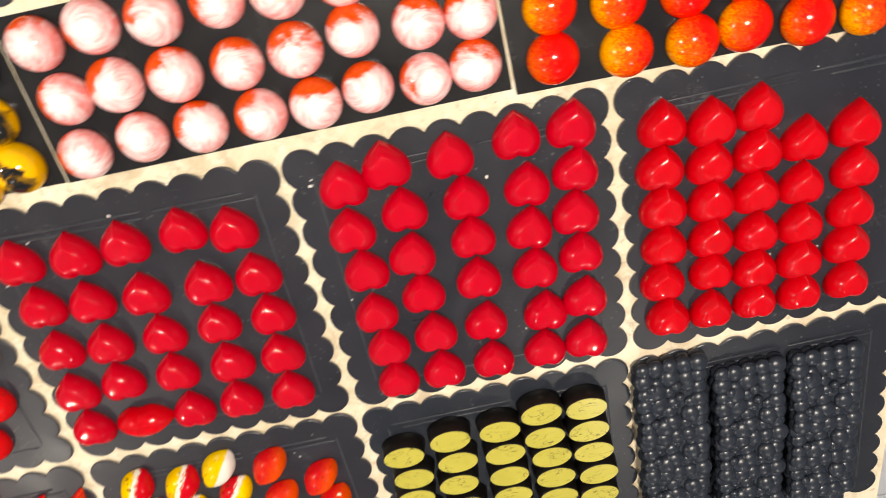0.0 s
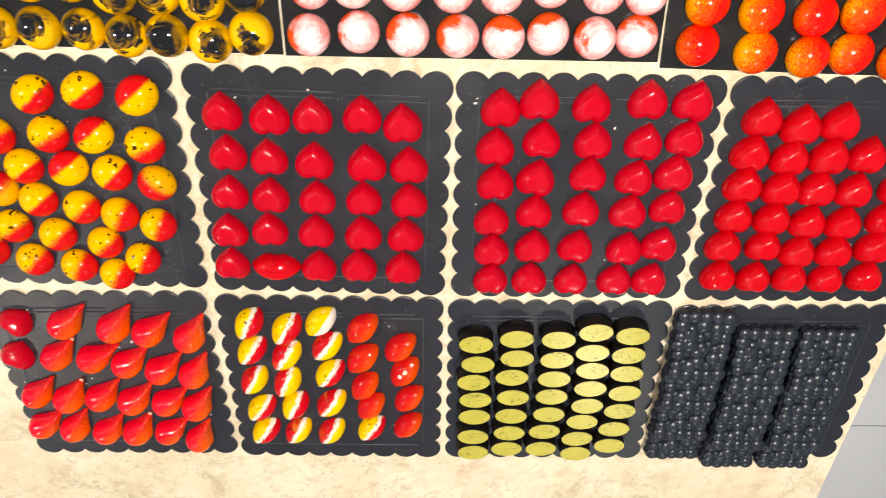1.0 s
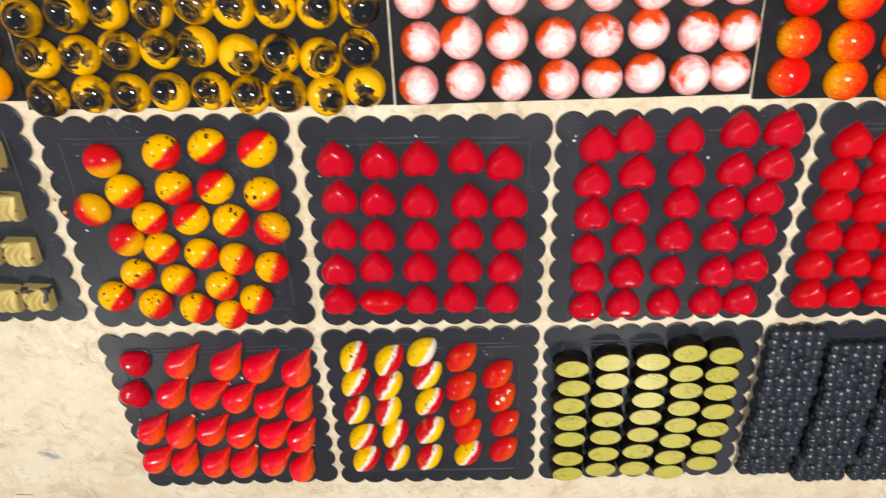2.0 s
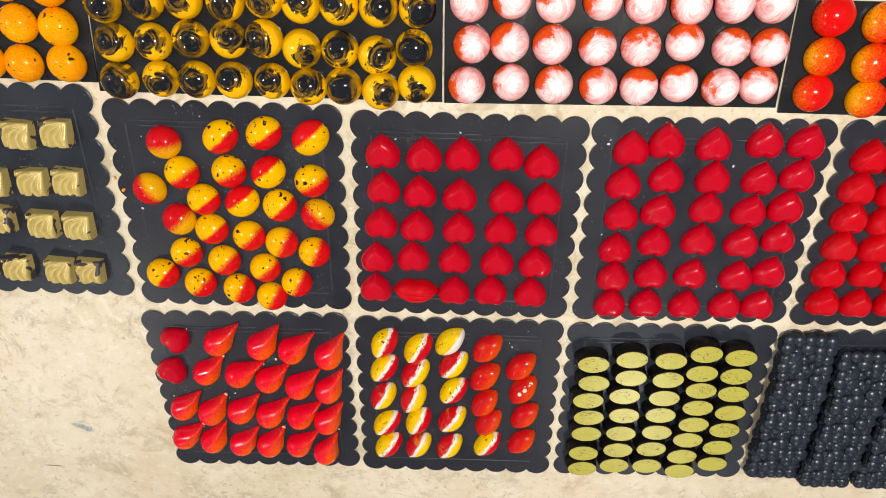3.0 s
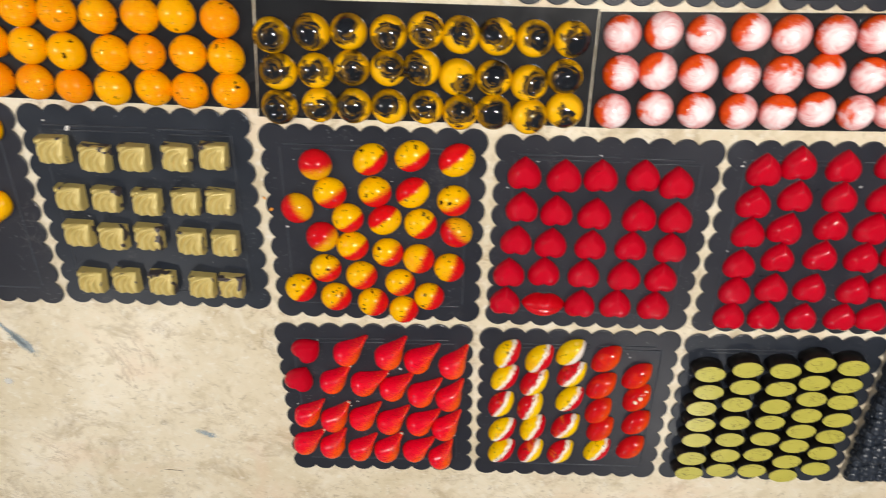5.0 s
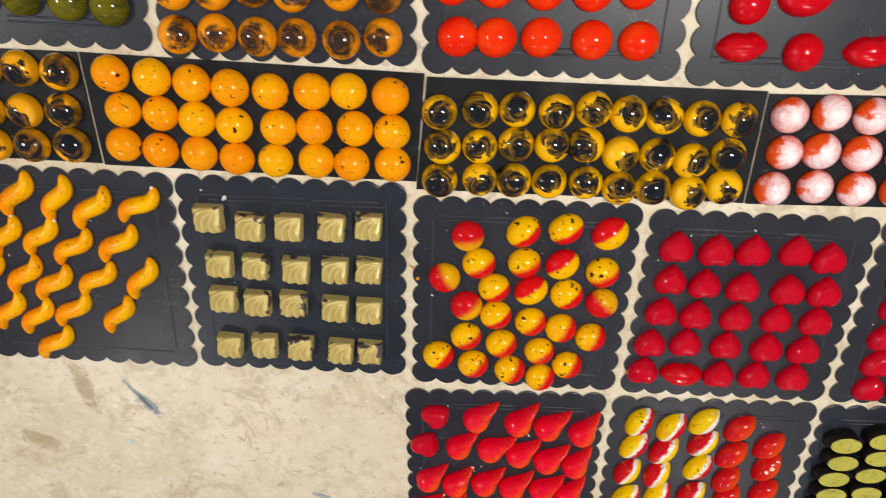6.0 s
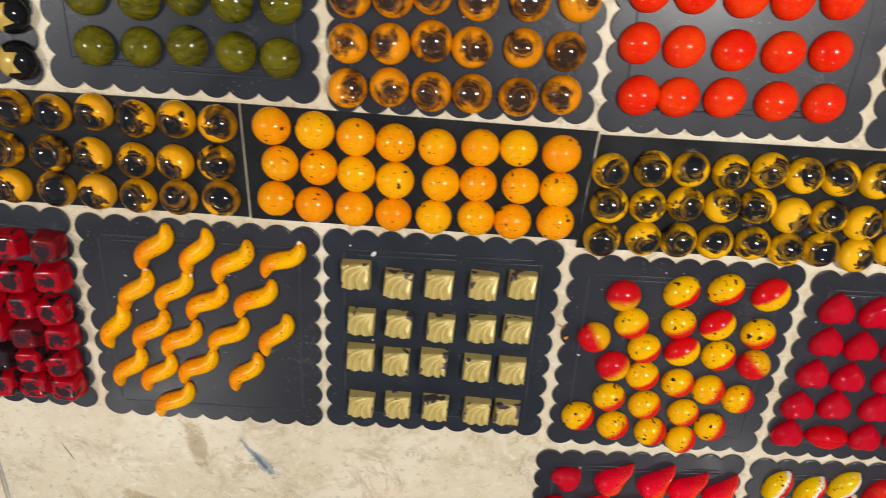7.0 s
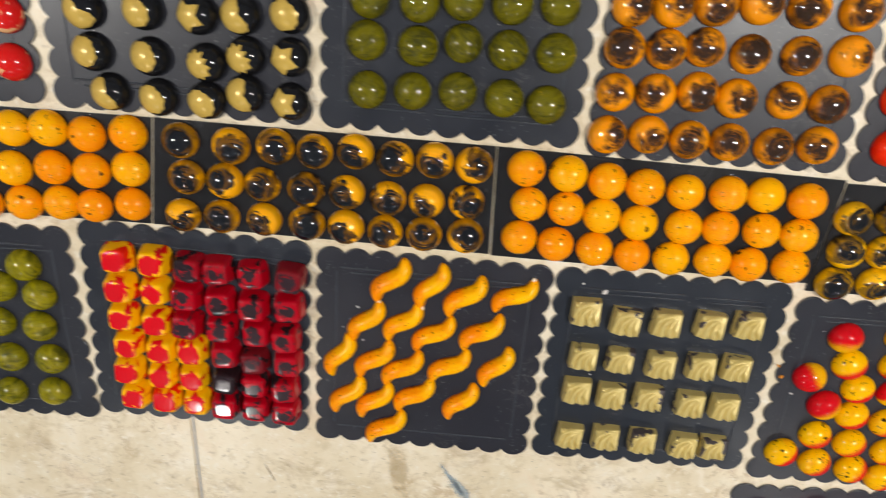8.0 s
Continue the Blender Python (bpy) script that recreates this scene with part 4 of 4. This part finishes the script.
rnd = random.Random(21)
oval.matrix_basis = pose(*OVALS[0], 0)
for x, y in OVALS[1:]:
    copy_thing(oval, pose(x, y, 0, 0, 0, rnd.uniform(-2, 4)))

# black berry slabs, each column laid like roof tiles
rnd = random.Random(5)
SLAB_W, SLAB_L, SLAB_T = 0.048, 0.066, 0.011
berry_ball = dome_mesh("berry", BERRY, 0.0072, 0.0072, 0.0066, 16)
slab = new("berry_slab")
tagged(slab, "glossy black slab moulded as a cluster of berries", "chocolate", "black berry slabs in three columns")
child("base", box_mesh("base", BERRY, -SLAB_W / 2 + 0.002, SLAB_W / 2 - 0.002, -SLAB_L / 2 + 0.002, SLAB_L / 2 - 0.002, 0, SLAB_T - 0.0048, 0.002), slab)
for j in range(7):
    for i in range(5):
        outer = i in (0, 4) or j in (0, 6)
        play = 0.0011 if outer else 0.0030
        bx = (i - 2) * 0.0098 + rnd.uniform(-play, play)
        by = (j - 3) * 0.0094 + rnd.uniform(-play, play)
        s = rnd.uniform(0.84, 1.04) if outer else rnd.uniform(0.62, 1.22)
        child("berry", berry_ball, slab, pose(bx, by, SLAB_T - 0.0060 + rnd.uniform(-0.0011, 0.0007)) @ Matrix.Diagonal((s, s, s * 0.78, 1)))
        if outer:
            child("berry", berry_ball, slab, pose(bx * 1.03, by * 1.02, 0.0) @ Matrix.Diagonal((s, s, 1.0, 1)))
        if i < 4 and j < 6 and rnd.random() < 0.3:
            k = rnd.uniform(0.45, 0.75)
            child("berry", berry_ball, slab, pose(bx + 0.0049, by + 0.0047, SLAB_T - 0.0046 + rnd.uniform(-0.001, 0.0014)) @ Matrix.Diagonal((k, k, k, 1)))
first = True
for cx, top, pitch in ((0.4345, -0.010, 0.0385), (0.4930, -0.027, 0.0365), (0.5500, -0.027, 0.0365)):
    for k in range(4):
        tilt = 11.0 if k < 3 else 3.0
        y = top - SLAB_L / 2 - pitch * k * (1.0 if k < 3 else 0.97)
        z = 0.0005 + SLAB_L / 2 * math.sin(radians(tilt)) if k < 3 else 0.0022
        m = pose(cx + 0.0008 * k, y, z, -tilt, 0, rnd.uniform(-1.5, 1.5) - 1)
        if first:
            slab.matrix_basis, first = m, False
        else:
            copy_thing(slab, m)

# fluted gold squares
set_out("fluted_praline", fluted_mesh("fluted_praline", GOLD), [(-0.381, 0.177), (-0.345, 0.17), (-0.31, 0.171), (-0.272, 0.172), (-0.239, 0.174), (-0.377, 0.131), (-0.344, 0.13), (-0.307, 0.128), (-0.271, 0.129), (-0.24, 0.13), (-0.378, 0.094), (-0.346, 0.091), (-0.312, 0.092), (-0.273, 0.088), (-0.241, 0.087), (-0.378, 0.042), (-0.344, 0.043), (-0.309, 0.042), (-0.27, 0.04), (-0.242, 0.04)], "square gold-dusted praline with fluted top and dark chips", "chocolate", "gold pralines on one tray", [-3] * 20, 2.5, 23)

# waves
WAVES = [(-0.553, 0.193), (-0.574, 0.151), (-0.598, 0.113), (-0.517, 0.19), (-0.541, 0.152), (-0.566, 0.111), (-0.591, 0.07), (-0.487, 0.182), (-0.513, 0.142), (-0.54, 0.103), (-0.565, 0.065), (-0.444, 0.186), (-0.47, 0.147), (-0.497, 0.109), (-0.528, 0.074), (-0.554, 0.035), (-0.454, 0.111), (-0.484, 0.07)]
WAVE_TURN = [62, 62, 74, 69, 58, 58, 62, 60, 50, 54, 58, 46, 54, 52, 54, 52, 66, 66]
waves = set_out("wave_chocolate", wave_mesh("wave_chocolate", WAVE), WAVES, "orange wavy chocolate with brown specks", "chocolate", "wavy chocolates on one tray", WAVE_TURN, 2, 24)

for k, end in ((0, -1), (3, -1), (11, 1)):
    child("filling_chip", tip_chip, waves[k], pose(end * 0.0232, 0.0004 * end, 0.0012, 0, 0, 40) @ Matrix.Diagonal((1.3, 1.3, 1.6, 1)), "pale cream filling")
    tagged(waves[k], "orange wavy chocolate with one end chipped pale", "chocolate", "wavy chocolates on one tray")

# painted blocks
BLOCKS = [(-0.79, 0.2), (-0.758, 0.199), (-0.728, 0.195), (-0.703, 0.194), (-0.673, 0.192), (-0.64, 0.191), (-0.791, 0.171), (-0.76, 0.17), (-0.733, 0.167), (-0.703, 0.164), (-0.674, 0.161), (-0.642, 0.162), (-0.792, 0.142), (-0.762, 0.139), (-0.735, 0.138), (-0.704, 0.137), (-0.672, 0.134), (-0.646, 0.13), (-0.791, 0.113), (-0.761, 0.11), (-0.733, 0.111), (-0.702, 0.109), (-0.676, 0.104), (-0.645, 0.104), (-0.794, 0.085), (-0.763, 0.082), (-0.734, 0.081), (-0.704, 0.08), (-0.677, 0.078), (-0.649, 0.075), (-0.791, 0.057), (-0.762, 0.055), (-0.733, 0.054), (-0.706, 0.052), (-0.677, 0.052), (-0.649, 0.05)]
BLOCK_KIND = "YYDDDD" "YYDDDD" "YYDDDD" "YYYDDD" "YYYDDD" "YYYDDD"
block_yellow, block_red = block_mesh("block_chocolate", CUBE_YELLOW), block_mesh("block_chocolate", CUBE_RED)
set_out("block_chocolate", block_yellow, [p for p, k in zip(BLOCKS, BLOCK_KIND) if k == "Y"], "yellow block chocolate with red brush marks", "chocolate", "painted blocks on one tray", None, 4, 25)
set_out("block_chocolate", block_red, [p for p, k in zip(BLOCKS, BLOCK_KIND) if k == "D"], "dark red block chocolate with black marks on top", "chocolate", "painted blocks on one tray", None, 7, 26)

# domes on the flat boards
set_out("dome_chocolate", dome_mesh("dome_chocolate", SWIRL_YELLOW), [(-0.178, 0.278), (-0.145, 0.281), (-0.115, 0.282), (-0.083, 0.281), (-0.053, 0.284), (-0.025, 0.281), (0.004, 0.28), (0.034, 0.279), (0.064, 0.279), (-0.175, 0.249), (-0.144, 0.25), (-0.114, 0.253), (-0.084, 0.253), (-0.056, 0.254), (-0.027, 0.247), (0.003, 0.247), (0.032, 0.243), (0.061, 0.249), (-0.177, 0.219), (-0.143, 0.221), (-0.114, 0.221), (-0.084, 0.221), (-0.053, 0.221), (-0.024, 0.217), (0.004, 0.218), (0.034, 0.215), (0.063, 0.221)], "glossy yellow and black swirled dome chocolate", "chocolate", "yellow swirled domes", None, 180, 31)
set_out("dome_chocolate", dome_mesh("dome_chocolate", PINK), [(0.103, 0.284), (0.135, 0.287), (0.168, 0.285), (0.203, 0.287), (0.235, 0.286), (0.269, 0.286), (0.301, 0.287), (0.33, 0.288), (0.106, 0.253), (0.135, 0.255), (0.168, 0.254), (0.203, 0.253), (0.236, 0.254), (0.269, 0.258), (0.305, 0.255), (0.334, 0.255), (0.103, 0.221), (0.138, 0.224), (0.172, 0.223), (0.207, 0.223), (0.239, 0.223), (0.27, 0.226), (0.303, 0.224), (0.332, 0.226)], "pink and white marbled dome chocolate with red edge", "chocolate", "pink marbled domes", None, 45, 32)
SUNSETS = [(0.376, 0.221), (0.418, 0.217), (0.456, 0.215), (0.486, 0.218), (0.522, 0.214), (0.556, 0.213)] + [(0.377, 0.249), (0.415, 0.245), (0.453, 0.243), (0.485, 0.246), (0.521, 0.243), (0.556, 0.242),
                       (0.376, 0.279), (0.414, 0.275), (0.452, 0.273), (0.486, 0.275), (0.521, 0.272), (0.556, 0.271)]
set_out("dome_chocolate", dome_mesh("dome_chocolate", SUNSET), SUNSETS, "orange-red sprayed dome chocolate with yellow edge", "chocolate", "orange-red domes", None, 25, 33)
set_out("dome_chocolate", dome_mesh("dome_chocolate", ORANGE), [(-0.446, 0.302), (-0.412, 0.3), (-0.38, 0.296), (-0.349, 0.293), (-0.316, 0.291), (-0.282, 0.292), (-0.252, 0.293), (-0.218, 0.29), (-0.441, 0.272), (-0.41, 0.27), (-0.38, 0.266), (-0.349, 0.262), (-0.312, 0.261), (-0.282, 0.262), (-0.248, 0.262), (-0.217, 0.26), (-0.446, 0.242), (-0.415, 0.238), (-0.382, 0.236), (-0.35, 0.233), (-0.317, 0.232), (-0.282, 0.233), (-0.252, 0.231), (-0.217, 0.232)], "bright orange dome chocolate with brown specks", "chocolate", "orange domes", None, 30, 34)
set_out("dome_chocolate", dome_mesh("dome_chocolate", ORANGE), [(-0.863, 0.308), (-0.833, 0.31), (-0.802, 0.307), (-0.768, 0.31), (-0.869, 0.274), (-0.835, 0.277), (-0.803, 0.276), (-0.77, 0.28), (-0.865, 0.244), (-0.833, 0.246), (-0.805, 0.245), (-0.772, 0.249), (-0.899, 0.242)], "bright orange dome chocolate with brown specks", "chocolate", "orange domes, second board", None, 30, 35)
set_out("dome_chocolate", dome_mesh("dome_chocolate", SWIRL_AMBER), [(-0.726, 0.307), (-0.685, 0.305), (-0.649, 0.307), (-0.617, 0.305), (-0.584, 0.307), (-0.552, 0.303), (-0.52, 0.304), (-0.488, 0.302), (-0.724, 0.276), (-0.692, 0.275), (-0.661, 0.274), (-0.625, 0.272), (-0.591, 0.272), (-0.557, 0.269), (-0.525, 0.269), (-0.492, 0.27), (-0.73, 0.242), (-0.697, 0.243), (-0.661, 0.243), (-0.625, 0.242), (-0.592, 0.241), (-0.559, 0.239), (-0.526, 0.239), (-0.491, 0.24)], "glossy black and amber swirled dome chocolate", "chocolate", "amber swirled domes", None, 180, 36)

# domes on the scalloped trays
set_out("dome_chocolate", dome_mesh("dome_chocolate", SWIRL_ORANGE), [(-0.386, 0.334), (-0.354, 0.336), (-0.322, 0.334), (-0.291, 0.334), (-0.256, 0.333), (-0.223, 0.336), (-0.385, 0.367), (-0.354, 0.368), (-0.323, 0.371), (-0.293, 0.368), (-0.255, 0.369), (-0.223, 0.368), (-0.383, 0.4), (-0.352, 0.401), (-0.324, 0.404), (-0.29, 0.401), (-0.253, 0.402), (-0.217, 0.404), (-0.382, 0.43), (-0.352, 0.431), (-0.322, 0.434), (-0.29, 0.437), (-0.256, 0.436), (-0.219, 0.436)], "glossy orange and dark brown swirled dome chocolate", "chocolate", "orange swirled domes", None, 180, 37)
REDS = [(-0.165, 0.338), (-0.135, 0.338), (-0.1, 0.339), (-0.061, 0.338), (-0.025, 0.338), (-0.17, 0.376), (-0.137, 0.375), (-0.1, 0.374), (-0.064, 0.374), (-0.03, 0.376)] + [(-0.168, 0.412), (-0.135, 0.413), (-0.099, 0.412), (-0.066, 0.411), (-0.031, 0.413)]
set_out("dome_chocolate", dome_mesh("dome_chocolate", REDSPECK, 0.0151, 0.0158), REDS, "glossy red speckled dome chocolate", "chocolate", "red speckled domes", [-60] * 15, 20, 38)
set_out("dome_chocolate", dome_mesh("dome_chocolate", HEART_GLOSSY), [(0.053, 0.367), (0.101, 0.333)], "glossy red dome chocolate with small chips", "chocolate", "mixed red chocolates", None, 30, 39)
set_out("lips_chocolate", lips, [(0.094, 0.371), (0.054, 0.336), (0.152, 0.335), (0.190, 0.336)], "glossy red lips-shaped chocolate on a grey tray", "chocolate", "mixed red chocolates", [2, 4, 3, 2], 3, 40)
set_out("dome_chocolate", dome_mesh("dome_chocolate", OLIVE), [(-0.575, 0.357), (-0.54, 0.358), (-0.505, 0.36), (-0.469, 0.357), (-0.436, 0.354), (-0.576, 0.394), (-0.537, 0.392), (-0.503, 0.396), (-0.469, 0.393), (-0.433, 0.393), (-0.574, 0.424), (-0.537, 0.423), (-0.505, 0.427), (-0.469, 0.426), (-0.434, 0.427)], "olive green marbled dome chocolate", "chocolate", "olive domes", None, 60, 41)
set_out("dome_chocolate", dome_mesh("dome_chocolate", OLIVE_LIGHT), [(-0.878, 0.184), (-0.869, 0.155), (-0.875, 0.122), (-0.87, 0.087), (-0.874, 0.05), (-0.904, 0.161), (-0.912, 0.124), (-0.909, 0.086), (-0.916, 0.047)], "light olive green marbled dome chocolate", "chocolate", "olive domes, second tray", None, 60, 42)
set_out("dome_chocolate", dome_mesh("dome_chocolate", REDCREAM), [(-0.851, 0.397), (-0.852, 0.361)], "red dome chocolate with cream patches", "chocolate", "red and cream domes", None, 60, 43)


def star(points, outer, inner, jag=0.0):
    def f(a):
        u = (a * points / (2 * math.pi)) % 1.0
        b = math.pi / points
        k = (1 - abs(2 * u - 1)) * b
        r = outer * inner * math.sin(b) / (outer * math.sin(k) + inner * math.sin(b - k)) if points > 3 else inner + (outer - inner) * abs(2 * u - 1)
        return r + jag * math.sin(3 * a + 1) + 0.4 * jag * math.sin(13 * a)
    return f


STARS = [(-0.777, 0.343), (-0.739, 0.341), (-0.701, 0.341), (-0.67, 0.348), (-0.635, 0.344), (-0.787, 0.373), (-0.742, 0.372), (-0.699, 0.37), (-0.668, 0.377), (-0.634, 0.378), (-0.789, 0.404), (-0.744, 0.406), (-0.703, 0.405), (-0.67, 0.407), (-0.633, 0.41)]
shell = dome_mesh("shell", BLACKSHELL)
PATCHES = [patch_mesh("gold_leaf", STAR_GOLD, star(5, 0.95, 0.56), 22, 195), patch_mesh("gold_leaf", STAR_GOLD, star(2, 1.18, 0.74, 0.07), 34, 190),
           patch_mesh("gold_leaf", STAR_GOLD, star(11, 0.90, 0.64, 0.06), 26, 220), patch_mesh("gold_leaf", STAR_GOLD, star(3, 1.12, 0.74, 0.06), 34, 205)]
PATCH_OF = [3, 1, 1, 3, 0, 1, 1, 2, 2, 0, 3, 1, 0, 3, 1]
rnd = random.Random(44)
for (x, y), k in zip(STARS, PATCH_OF):
    ob = new("star_dome")
    tagged(ob, "glossy black dome chocolate with a gold leaf star" if k == 0 else "glossy black dome chocolate with a gold leaf patch", "chocolate", "black and gold domes")
    child("shell", shell, ob)
    child("gold_leaf", PATCHES[k], ob, pose(0, 0, 0, 0, 0, rnd.uniform(-25, 25)))
    ob.location = (x, y, 0)


# ---------------------------------------------------------------- crumbs and a price card
def crumb(x, y, size, material, label, seed):
    rnd = random.Random(seed)
    bm = bmesh.new()
    bmesh.ops.create_icosphere(bm, subdivisions=2, radius=size)
    for v in bm.verts:
        v.co *= rnd.uniform(0.7, 1.2)
        v.co.z = v.co.z * 0.5 + size * 0.42
        v.co.y *= 0.7
    me = bpy.data.meshes.new("crumb")
    bm.to_mesh(me)
    bm.free()
    me.materials.append(material)
    ob = new("crumb", me)
    ob.matrix_basis = pose(x, y, 0, 0, 0, rnd.uniform(0, 360))
    tagged(ob, label, "crumb", "crumbs on the trays")


crumb(-0.1955, 0.1215, 0.0022, CRUMB_ORANGE, "orange chocolate crumb on a slate tray", 1)
crumb(-0.2005, 0.1325, 0.0016, CRUMB_ORANGE, "orange chocolate crumb on a slate tray", 2)
crumb(-0.3665, 0.1955, 0.0026, CRUMB_WHITE, "pale flake on a slate tray", 3)
crumb(-0.3860, 0.2020, 0.0011, CRUMB_WHITE, "pale flake on a slate tray", 4)
FLAKES = [(-0.080, -0.060, 0.0016), (-0.093, -0.067, 0.0010), (-0.127, -0.106, 0.0010), (-0.192, -0.112, 0.0010), (-0.022, -0.151, 0.0010), (-0.182, 0.104, 0.0014),
          (0.045, 0.174, 0.0010), (0.222, 0.174, 0.0015), (0.328, 0.157, 0.0013), (0.348, 0.088, 0.0010), (0.099, 0.181, 0.0011),
          (-0.577, 0.130, 0.0011), (-0.582, 0.164, 0.0013), (-0.472, 0.184, 0.0014), (-0.297, 0.126, 0.0012)]
for k, (x, y, size) in enumerate(FLAKES):
    crumb(x, y, size, CRUMB_WHITE, "small pale flake on a slate tray", 50 + k)
rnd = random.Random(9)
for tx, ty, turn, side in TRAYS[:16]:
    for k in range(5):
        crumb(tx + rnd.uniform(-0.09, 0.09), ty + rnd.uniform(-0.09, 0.09), rnd.uniform(0.0004, 0.0009), CRUMB_WHITE, "tiny pale flake on a slate tray", rnd.randrange(9999))

card = new("price_card", box_mesh("price_card", BOARD, -0.03, 0.03, 0.0, 0.04, 0.0004, 0.0018, 0.0003))
card.matrix_basis = pose(0.262, 0.312, 0, 0, 0, 2)
tagged(card, "black price card with yellow-green writing", "card")
for k, (u, v, w) in enumerate(((-0.024, 0.004, 0.012), (-0.010, 0.006, 0.008), (0.002, 0.005, 0.014), (-0.022, 0.016, 0.03))):
    child("writing", box_mesh("writing", INK, u, u + w, v, v + 0.006, 0.0018, 0.0021), card)

# floor tiles
tile = box_mesh("tile", TILE, -0.168, 0.168, -0.168, 0.168, -0.003, 0.0, 0.001)
for i in range(16):
    for j in range(16):
        child("tile", tile, floor, pose(RX0 + 0.17 + 0.34 * i, RY0 + 0.17 + 0.34 * j, FLOOR_Z))
